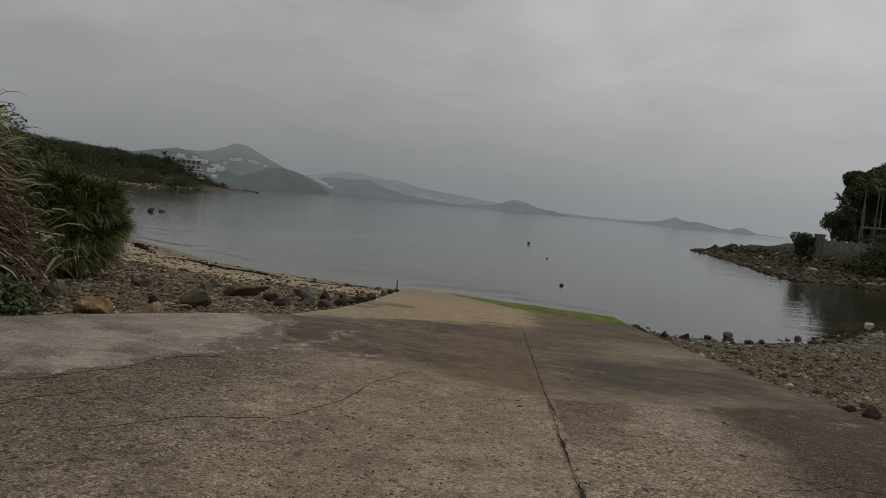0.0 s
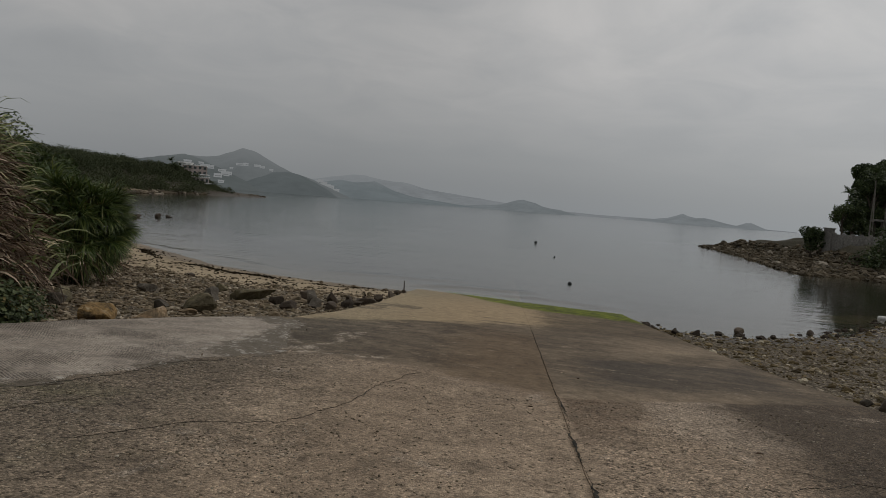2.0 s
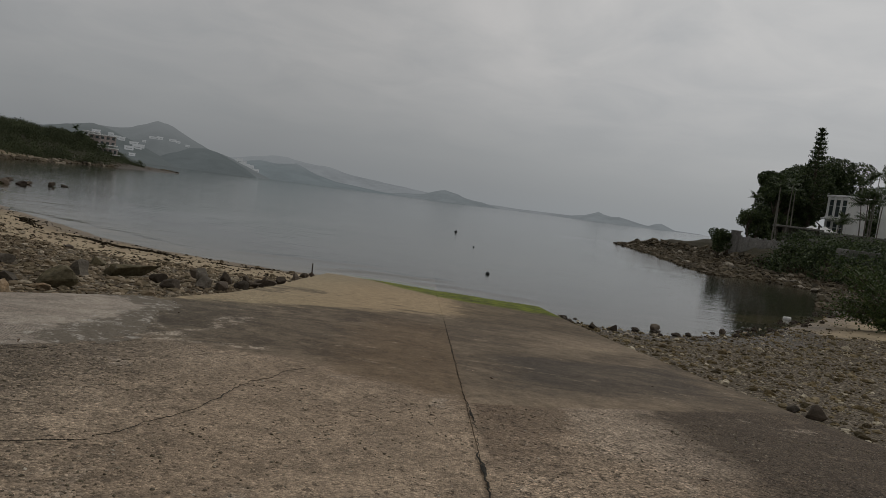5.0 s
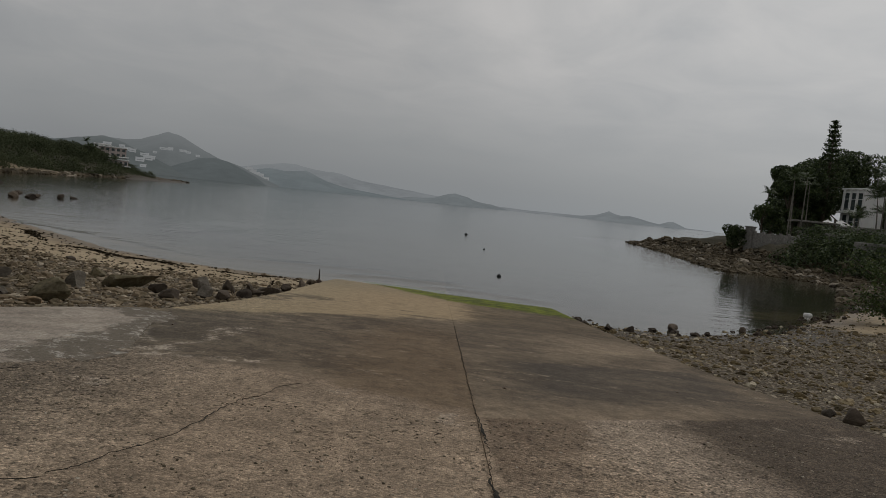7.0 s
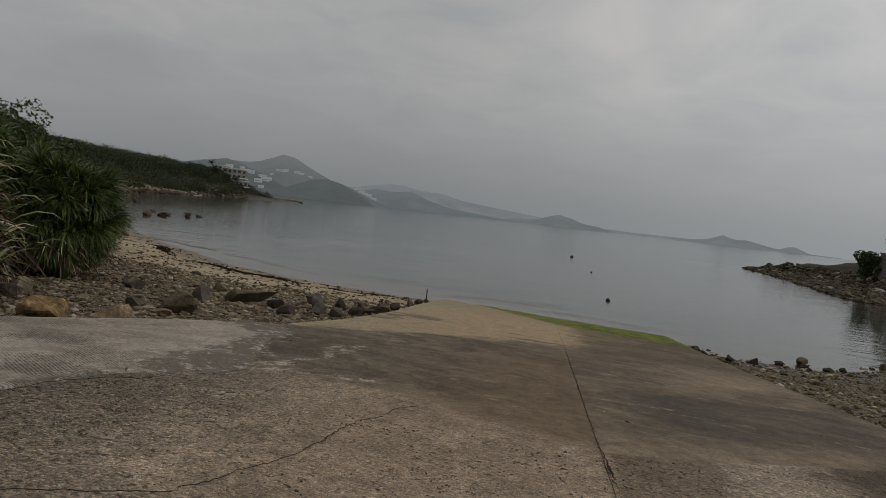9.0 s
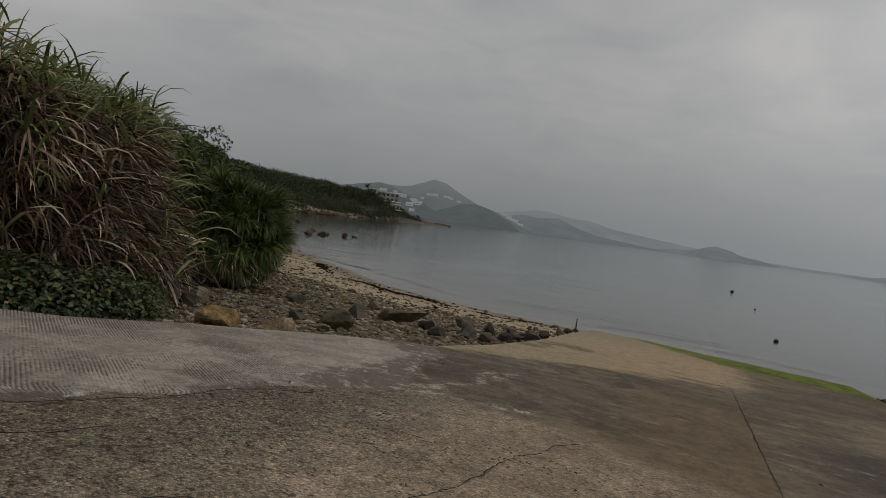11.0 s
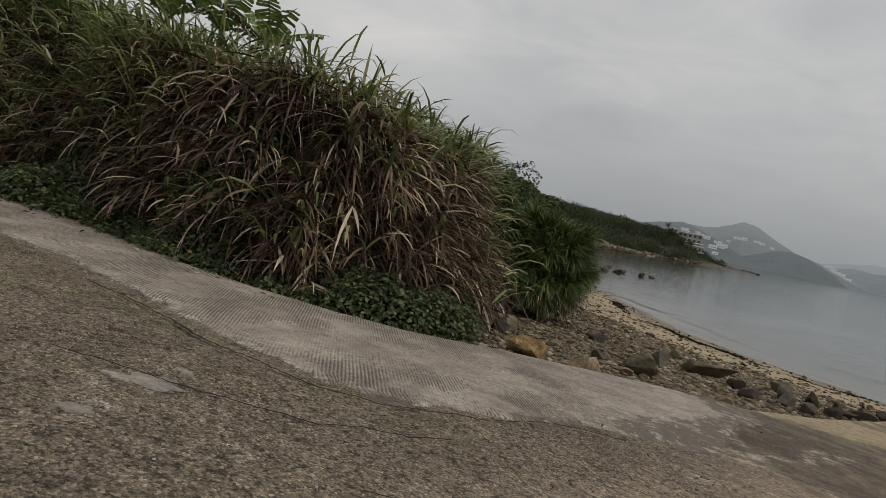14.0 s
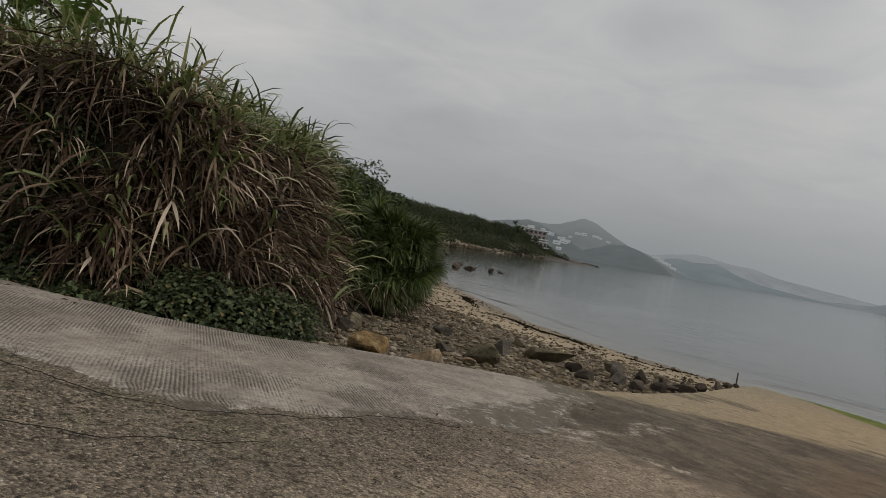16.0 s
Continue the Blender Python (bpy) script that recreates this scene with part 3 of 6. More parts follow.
def slab(name, left, right, near_y, far_y, lift, mat, nu=60, nv=80, seed=1, label=""):
    """A slab on the slipway's plane between two edges x(y) and two ends y(x), with real thickness and ragged edges."""
    u, v = np.meshgrid(np.linspace(0, 1, nu), np.linspace(0, 1, nv), indexing="ij")
    y = near_y(np.zeros_like(u)) * (1 - v) + far_y(np.zeros_like(u)) * v
    x = left(y) * (1 - u) + right(y) * u
    y = near_y(x) * (1 - v) + far_y(x) * v
    x = left(y) * (1 - u) + right(y) * u
    P = np.stack([x, y, 0 * x], -1).reshape(-1, 3)
    z = slope(x, y) + lift + 0.012 * vnoise(P, 0.16, seed).reshape(x.shape) + 0.004 * vnoise(P, 1.1, seed + 1).reshape(x.shape)
    rag = np.minimum(np.minimum(u, 1 - u) * nu, np.minimum(v, 1 - v) * nv) < 0.5
    x = x + rag * 0.004 * vnoise(P, 1.7, seed + 2).reshape(x.shape)
    y = y + rag * 0.004 * vnoise(P, 1.5, seed + 3).reshape(x.shape)
    z = z - rag * 0.003
    V = np.stack([x, y, z], -1).reshape(-1, 3)
    i = np.arange(nu * nv).reshape(nu, nv)
    ring = np.concatenate([i[:-1, 0], i[-1, :-1], i[:0:-1, -1], i[0, :0:-1]])
    rim, k = len(V) + np.arange(len(ring)), len(V) + len(ring) + np.arange(len(ring))
    F = np.concatenate([grid_faces(nu, nv), np.stack([rim, k, np.roll(k, -1), np.roll(rim, -1)], -1)])
    return make(name, np.concatenate([V, V[ring], V[ring] - (0, 0, 0.32)]), F, mat, slipway, smooth_faces=True, label=label)


slipway = tagged(new("slipway"), "broad stained concrete boat slipway running into the sea", "slipway", kind="structure")
old = lower = concrete("stained_concrete")
slab("slab", lambda y: 0 * y + 0.002, lambda y: edge_x(RIGHT_EDGE, y), lambda x: transverse(x) + 0.001, lambda x: 23.9 - 0.35 * x, 0.002, lower, 60, 130, 9)
slab("slab", lambda y: 0 * y + 0.003, lambda y: edge_x(RIGHT_EDGE, y), lambda x: -9 + 0 * x, lambda x: transverse(x), 0.002, old, 70, 140, 9, "worn slab with bare aggregate")
slab("slab", lambda y: np.where(y < 2.75, -16.5, edge_x(LEFT_EDGE, y)), lambda y: 0 * y - 0.002, lambda x: -9 + 0 * x, lambda x: 25.2 + 0 * x, 0.002, old, 130, 260, 9, "long slab, worn above and stained below")


# ---- ribbed concrete strip along the bank ----
STRIP_LOW = [(-13.5, 1.0), (-12.3, 1.25), (-9.4, 1.8), (-8.4, 2.25), (-6.8, 2.55), (-5.7, 2.7), (-4.85, 3.0), (-4.4, 3.5), (-4.1, 4.2), (-4.05, 5.1), (-3.7, 5.5), (-3.5, 6.3), (-3.45, 7.2), (-3.9, 8.6), (-4.5, 9.95)]
STRIP_TOP = [(-18.5, 2.7), (-15.8, 2.75), (-12.7, 3.0), (-10.3, 3.7), (-9.2, 4.05), (-8.45, 4.45), (-7.6, 5.1), (-7.05, 5.75), (-6.75, 6.4), (-6.5, 7.1), (-6.1, 7.8), (-5.8, 8.4), (-5.2, 9.4), (-4.62, 10.15)]


def ribbed_strip():
    m, nt, b = shader("brushed_concrete", 0.9, 0, 0.25)
    p = where(nt)
    rib = N(nt, "Attribute", attribute_name="rib").outputs["Fac"]
    n1, n2 = noise_tex(nt, p, 1.3, 6, 0.65), noise_tex(nt, p, 22.0, 6, 0.75)
    col = ramp(nt, n1, [(0.28, (0.265, 0.222, 0.18)), (0.5, (0.375, 0.32, 0.262)), (0.72, (0.485, 0.422, 0.35))])
    groove = smooth(nt, mth(nt, "ADD", rib, mth(nt, "MULTIPLY", mth(nt, "SUBTRACT", n2, 0.5), 1.9)), 0.68, 0.2)
    scale_off = smooth(nt, noise_tex(nt, p, 2.1, 8, 0.78, 0.6), 0.47, 0.58)
    col = mix(nt, mth(nt, "MULTIPLY", scale_off, 0.4), col, (0.15, 0.13, 0.108))
    col = mix(nt, mth(nt, "MULTIPLY", groove, 0.72), col, (0.085, 0.074, 0.062))
    wear = N(nt, "Attribute", attribute_name="wear").outputs["Fac"]
    worn_in = smooth(nt, mth(nt, "ADD", wear, mth(nt, "MULTIPLY", mth(nt, "SUBTRACT", noise_tex(nt, p, 2.6, 6, 0.75), 0.5), 1.5)), 0.45, 0.6)
    col = mix(nt, mth(nt, "MULTIPLY", worn_in, 0.88), col, (0.145, 0.122, 0.092))
    crust = mth(nt, "MULTIPLY", smooth(nt, noise_tex(nt, p, 5.0, 8, 0.8, 0.5), 0.54, 0.6), smooth(nt, wear, 0.1, 0.4))
    col = mix(nt, mth(nt, "MULTIPLY", crust, 0.75), col, (0.52, 0.48, 0.42))
    col = mix(nt, 0.9, col, ramp(nt, n2, [(0.3, 0.6), (0.7, 1.35)]), "MULTIPLY")
    nt.links.new(col, b.inputs["Base Color"])
    relief(nt, b, n2, 0.8, 0.012)
    ns, nw = 3700, 26
    s = np.linspace(-7.3, 5.2, ns)

    def across(pts):
        """Where the ribs' lines meet an edge of the strip."""
        q = np.array(pts)
        d = q[:, 0] * 0.602 + q[:, 1] * 0.799
        return np.stack([np.interp(s, d, q[:, k]) for k in (0, 1)], -1)
    lo, hi = across(STRIP_LOW), across(STRIP_TOP)
    w = np.linspace(0, 1, nw)
    XY = lo[:, None] * (1 - w[None, :, None]) + hi[:, None] * w[None, :, None]
    P = np.concatenate([XY, np.zeros((ns, nw, 1))], -1).reshape(-1, 3)
    ph = s[:, None] / 0.031 + 0.5 * vnoise(P, 0.12, 31).reshape(ns, nw) + 0.25 * vnoise(P, 0.5, 32).reshape(ns, nw)
    rib_h = 0.5 + 0.5 * np.cos(2 * math.pi * ph)
    fade = np.clip(0.95 + 0.5 * vnoise(P, 0.3, 33).reshape(ns, nw), 0.35, 1) * (0.25 + 0.75 * sstep(s, 3.1, 1.4))[:, None] * np.clip(0.85 + 0.9 * vnoise(P, 1.6, 37).reshape(ns, nw), 0.2, 1)
    jag = sstep(w, 0.12, 0.0)[None] * (0.16 * vnoise(P, 0.5, 35) + 0.14 * vnoise(P, 2.2, 36)).reshape(ns, nw)
    z = slope(XY[..., 0], XY[..., 1]) - 0.006 + 0.03 * sstep(w, 0.0, 0.16)[None] - 0.02 * sstep(w, 0.98, 1.0)[None] + 0.0065 * fade * rib_h + 0.01 * vnoise(P, 0.2, 34).reshape(ns, nw)
    V = np.concatenate([XY + jag[..., None] * (0.6, 0.75), z[..., None]], -1).reshape(-1, 3)
    i = np.arange(ns * nw).reshape(ns, nw)
    ring = np.concatenate([i[:-1, 0], i[-1, :-1], i[:0:-1, -1], i[0, :0:-1]])
    rim, k = len(V) + np.arange(len(ring)), len(V) + len(ring) + np.arange(len(ring))
    F = np.concatenate([grid_faces(ns, nw), np.stack([rim, k, np.roll(k, -1), np.roll(rim, -1)], -1)])
    ob = make("pavement", np.concatenate([V, V[ring], V[ring] - (0, 0, 0.3)]), F, m, smooth_faces=True)
    attribute(ob, "rib", np.r_[(1 - fade * (1 - rib_h)).ravel(), np.ones(2 * len(ring))])
    attribute(ob, "wear", np.r_[(np.maximum(sstep(s, 3.9, 5.1)[:, None] * 1.0, np.maximum(0.72 * sstep(w, 0.2, 0.0)[None], sstep(w, 0.6, 0.05)[None] * sstep(s, 1.3, 2.9)[:, None]))).ravel(), np.ones(2 * len(ring)) * 0.5])
    return tagged(ob, "pale ribbed concrete strip beside the overgrown bank", "pavement", kind="structure")


ribbed_strip()


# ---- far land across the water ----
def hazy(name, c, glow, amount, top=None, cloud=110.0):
    """Distant backdrop land: part lit, part emission painted as mist, thicker towards the cloud."""
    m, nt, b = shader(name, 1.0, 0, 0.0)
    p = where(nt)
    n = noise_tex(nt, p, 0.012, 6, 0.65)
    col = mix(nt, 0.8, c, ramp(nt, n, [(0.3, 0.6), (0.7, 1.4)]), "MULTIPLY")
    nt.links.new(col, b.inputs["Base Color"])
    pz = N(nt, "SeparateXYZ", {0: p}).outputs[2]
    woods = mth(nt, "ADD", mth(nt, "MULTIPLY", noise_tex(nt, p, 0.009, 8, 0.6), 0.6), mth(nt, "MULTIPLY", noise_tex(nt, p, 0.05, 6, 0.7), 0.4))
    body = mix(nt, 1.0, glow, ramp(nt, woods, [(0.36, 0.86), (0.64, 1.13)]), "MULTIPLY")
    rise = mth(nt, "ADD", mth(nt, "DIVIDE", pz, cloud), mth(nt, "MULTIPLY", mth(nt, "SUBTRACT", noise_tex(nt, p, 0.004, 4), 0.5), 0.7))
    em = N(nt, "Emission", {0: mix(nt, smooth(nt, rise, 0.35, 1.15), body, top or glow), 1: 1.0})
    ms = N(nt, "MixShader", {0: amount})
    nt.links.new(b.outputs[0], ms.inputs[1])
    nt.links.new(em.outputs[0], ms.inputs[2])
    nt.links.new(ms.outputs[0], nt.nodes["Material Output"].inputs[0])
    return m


def far_ridge(name, dist, profile, mat, label, seed=1, cols=160, deep=0.16):
    """A ridge of hills; profile: bearings in degrees east of the slipway's line and crest angles in degrees."""
    az = np.radians(np.linspace(profile[0][0], profile[-1][0], cols))
    crest = np.interp(np.degrees(az), [q[0] for q in profile], [q[1] for q in profile])
    crest = np.tan(np.radians(np.maximum(crest, 0.0))) * dist + 3.1
    rows = np.array([0, 0.12, 0.28, 0.45, 0.62, 0.8, 1.0, 1.2, 1.5])
    hgt = np.array([-0.02, 0.12, 0.3, 0.5, 0.7, 0.88, 1.0, 0.8, 0.0])
    R = dist * (1 - deep + deep * rows)
    X, Y = np.sin(az)[:, None] * R[None], np.cos(az)[:, None] * R[None]
    P = np.stack([X, Y, 0 * X], -1).reshape(-1, 3)
    bump = vnoise(P, 6.0 / dist, seed).reshape(X.shape) * 0.16 + vnoise(P, 30.0 / dist, seed + 1).reshape(X.shape) * 0.05
    Z = crest[:, None] * hgt[None] * (1 + bump * (1 - np.abs(hgt[None] - 0.5) * 1.2)) - 1.0
    ob = make(name, np.stack([X, Y, Z], -1).reshape(-1, 3), grid_faces(cols, len(rows)), mat, smooth_faces=True)
    return tagged(ob, label, "hills", kind="structure")


# Mist over these ridges and islands is painted as emission in their materials.
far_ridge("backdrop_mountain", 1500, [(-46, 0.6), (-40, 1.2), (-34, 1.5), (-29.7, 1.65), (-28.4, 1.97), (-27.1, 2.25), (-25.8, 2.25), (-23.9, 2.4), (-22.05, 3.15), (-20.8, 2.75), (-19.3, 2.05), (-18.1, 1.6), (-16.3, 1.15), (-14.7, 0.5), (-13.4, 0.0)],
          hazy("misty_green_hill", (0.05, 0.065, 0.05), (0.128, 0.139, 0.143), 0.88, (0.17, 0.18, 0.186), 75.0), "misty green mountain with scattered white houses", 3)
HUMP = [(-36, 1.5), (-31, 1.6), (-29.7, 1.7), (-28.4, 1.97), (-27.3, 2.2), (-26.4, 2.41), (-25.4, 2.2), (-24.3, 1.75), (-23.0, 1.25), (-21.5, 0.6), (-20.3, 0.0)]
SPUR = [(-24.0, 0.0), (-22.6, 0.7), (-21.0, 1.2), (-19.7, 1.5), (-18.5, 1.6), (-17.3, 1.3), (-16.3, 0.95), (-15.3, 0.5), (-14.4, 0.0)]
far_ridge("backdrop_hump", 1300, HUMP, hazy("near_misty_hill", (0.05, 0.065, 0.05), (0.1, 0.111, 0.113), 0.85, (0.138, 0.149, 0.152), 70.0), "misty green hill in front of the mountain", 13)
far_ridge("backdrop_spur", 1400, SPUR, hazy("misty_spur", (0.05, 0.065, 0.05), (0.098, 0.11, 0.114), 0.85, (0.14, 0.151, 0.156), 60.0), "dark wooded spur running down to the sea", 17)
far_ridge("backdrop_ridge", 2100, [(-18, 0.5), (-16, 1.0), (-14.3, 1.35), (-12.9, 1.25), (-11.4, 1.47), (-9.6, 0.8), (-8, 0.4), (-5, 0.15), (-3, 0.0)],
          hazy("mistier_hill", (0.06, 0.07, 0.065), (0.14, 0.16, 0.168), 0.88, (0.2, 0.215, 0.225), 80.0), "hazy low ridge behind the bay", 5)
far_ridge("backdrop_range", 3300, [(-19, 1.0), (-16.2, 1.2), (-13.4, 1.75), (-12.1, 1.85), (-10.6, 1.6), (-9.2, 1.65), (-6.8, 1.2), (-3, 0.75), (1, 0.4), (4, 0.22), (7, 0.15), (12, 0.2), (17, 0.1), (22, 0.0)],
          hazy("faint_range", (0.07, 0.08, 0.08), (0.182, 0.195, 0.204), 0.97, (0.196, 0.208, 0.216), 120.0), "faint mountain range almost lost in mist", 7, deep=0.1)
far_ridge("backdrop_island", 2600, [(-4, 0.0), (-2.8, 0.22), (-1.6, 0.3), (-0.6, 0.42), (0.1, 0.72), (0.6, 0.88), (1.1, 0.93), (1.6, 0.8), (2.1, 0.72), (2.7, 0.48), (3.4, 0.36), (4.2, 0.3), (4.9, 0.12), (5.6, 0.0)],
          hazy("hazed_island_green", (0.05, 0.065, 0.055), (0.155, 0.171, 0.179), 0.9, (0.19, 0.203, 0.212), 70.0), "low hazy island in the bay", 9, deep=0.08)
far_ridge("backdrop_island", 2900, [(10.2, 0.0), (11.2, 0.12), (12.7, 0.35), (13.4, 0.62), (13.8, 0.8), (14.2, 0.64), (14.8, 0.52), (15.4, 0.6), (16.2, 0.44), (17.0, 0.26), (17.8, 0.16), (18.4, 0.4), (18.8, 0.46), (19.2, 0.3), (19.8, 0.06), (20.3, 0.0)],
          hazy("hazed_island_grey", (0.05, 0.062, 0.058), (0.172, 0.188, 0.197), 0.92, (0.2, 0.213, 0.222), 60.0), "pair of low hazy islands far out", 11, deep=0.08)


# ---- plants ----
GRASS_GREEN = leafy("grass_blade", [(0.0, (0.05, 0.072, 0.02)), (0.45, (0.165, 0.205, 0.066)), (0.82, (0.38, 0.405, 0.18)), (1.0, (0.62, 0.53, 0.33))], 0.45, 0.4, 0.25)
GRASS_DRY = leafy("dry_blade", [(0.0, (0.028, 0.016, 0.009)), (0.5, (0.09, 0.056, 0.034)), (0.78, (0.215, 0.148, 0.094)), (0.9, (0.46, 0.355, 0.25)), (1.0, (0.68, 0.56, 0.42))], 0.7, 0.2, 0.06)
LEAF_DARK = leafy("dark_leaf", [(0.0, (0.024, 0.038, 0.015)), (0.6, (0.055, 0.08, 0.027)), (1.0, (0.11, 0.14, 0.055))], 0.5)
LEAF_WOOD = leafy("wood_leaf", [(0.0, (0.05, 0.06, 0.033)), (0.6, (0.072, 0.085, 0.045)), (1.0, (0.1, 0.112, 0.06))], 0.8, 0.1, patch=0.06)
LEAF_MID = leafy("scrub_leaf", [(0.0, (0.03, 0.048, 0.014)), (0.6, (0.06, 0.09, 0.025)), (1.0, (0.11, 0.135, 0.045))], 0.5)
BARK = mottled("bark", (0.07, 0.055, 0.04), (0.12, 0.10, 0.075), (0.18, 0.155, 0.125), 2.0, 18.0, 0.95, 0.8, 0.02)


def ground_z(x, y):
    return height(np.atleast_1d(x), np.atleast_1d(y))[0]


def scatter(n, x0, x1, y0, y1, keep, rng):
    """n places in a rectangle where keep(x, y) holds."""
    X, Y, left = [], [], n
    while left > 0:
        x, y = rng.uniform(x0, x1, 4 * n), rng.uniform(y0, y1, 4 * n)
        ok = keep(x, y)
        x, y = x[ok][:left], y[ok][:left]
        X.append(x)
        Y.append(y)
        left -= len(x)
    return np.concatenate(X), np.concatenate(Y)


def crown_points(n, blobs, rng, shell=0.55):
    """Points near the skin of a cluster of balls (x, y, z, r), and the way outward."""
    b = np.array(blobs)
    pick = rng.choice(len(b), n, p=b[:, 3] ** 2 / (b[:, 3] ** 2).sum())
    d = unit(rng.normal(size=(n, 3)))
    r = b[pick, 3] * (shell + (1 - shell) * rng.uniform(0, 1, n) ** 0.5) * (1 + 0.16 * vnoise(d * 0.5 + b[pick, :3] * 0.3, 0.8, 4))
    return b[pick, :3] + d * r[:, None] * (1, 1, 0.85), d


def tree(name, at, tall, wide, mat, label, seed, leaf=0.35, count=5200, low=0.25, trunk_r=0.25, dense=1.0):
    """A broad-leaved tree: tapered trunk, limbs and an uneven crown of leaf clumps."""
    rng = np.random.default_rng(seed)
    ob = tagged(new(name), label, "tree")
    ob.location = at
    blobs, pieces = [], []
    n = 9 + seed % 4
    pieces.append(tube([(0, 0, -0.5), (0.1, 0, tall * 0.25), (0.05, 0.1, tall * 0.5), (0, 0, tall * 0.8)], [trunk_r * 1.3, trunk_r, trunk_r * 0.7, trunk_r * 0.25], 8))
    for i in range(n):
        a, hgt = rng.uniform(0, 6.28), tall * rng.uniform(low + 0.12, 0.86)
        reach = wide * rng.uniform(0.12, 0.36) * (1.1 - 0.5 * abs(hgt / tall - 0.5))
        c = (math.cos(a) * reach, math.sin(a) * reach, hgt)
        r = wide * rng.uniform(0.15, 0.26)
        blobs.append((*c, r))
        pieces.append(tube([(0, 0, hgt * 0.55), (c[0] * 0.5, c[1] * 0.5, hgt * 0.8), c], [trunk_r * 0.4, trunk_r * 0.25, 0.03], 5))
    blobs.append((0, 0, tall * 0.82, wide * 0.2))
    V, F = merge(pieces)
    make("trunk", V, F, BARK, ob, True)
    c, d = crown_points(int(count * dense), blobs, rng, 0.62)
    nrm = unit(d * 0.6 + rng.normal(size=d.shape) * 0.6 + (0, 0, 0.35))
    V, F = leaves(c, nrm, rng.uniform(0.6, 1.4, len(c)) * leaf, rng, 0.55)
    make("crown", V, F, mat, ob)
    return ob


# ---- overgrown bank ----
def bank_frame(x, y):
    """Depth inside the bank, and the way down and out of it."""
    g = inside_distance(x, y, GREEN)
    e = 0.15
    dx = inside_distance(x + e, y, GREEN) - inside_distance(x - e, y, GREEN)
    dy = inside_distance(x, y + e, GREEN) - inside_distance(x, y - e, GREEN)
    return g, np.arctan2(-dy, -dx)


def tussocks(n, g_lo, g_hi, per, length, width, lean, droop, keep, seed, spread_r=0.28, turn=0.7, lift=0.0, y_hi=10.4, x_lo=-24):
    """Blades in tufts on the bank; keep picks the tufts by noise."""
    rng = np.random.default_rng(seed)
    x, y = scatter(n, x_lo, -6.5, -6.0, y_hi, lambda a, b: (lambda g: (g > g_lo) & (g < g_hi))(inside_distance(a, b, GREEN)) & keep(a, b, rng), rng)
    g, out = bank_frame(x, y)
    k = np.repeat(np.arange(n), per)
    bx = x[k] + rng.normal(0, spread_r, len(k))
    by = y[k] + rng.normal(0, spread_r, len(k))
    bz = height(bx, by)[0] + lift * rng.uniform(0.4, 1.0, len(k))
    size = rng.uniform(0.75, 1.2, n)[k]
    L = rng.uniform(*length, len(k)) * size
    return blades(np.stack([bx, by, bz], -1), out[k] + rng.normal(0, turn, len(k)), L, rng.uniform(*width, len(k)),
                  np.clip(rng.uniform(*lean, len(k)), 0.0, 2.2), rng.uniform(*droop, len(k)), 6, rng)


def patch_noise(x, y, scale, seed):
    return vnoise(np.stack([x, y, 0 * x], -1), scale, seed)


def any_place(x, y, rng):
    return np.ones(len(x), bool)


def dry_place(x, y, rng):
    d = patch_noise(x, y, 0.28, 41) + 0.75 * sstep(x, -12.0, -9.6) - 0.15
    return rng.uniform(-0.45, 0.55, len(x)) < d


def dead_bias(x, y):
    """How far the grass of a place has died back: most on the two lumps beside the beach."""
    return 0.42 * patch_noise(x, y, 0.3, 41) + 0.6 * sstep(x, -13.0, -9.8) - 0.14 - 0.3 * sstep(y, 6.8, 7.8)


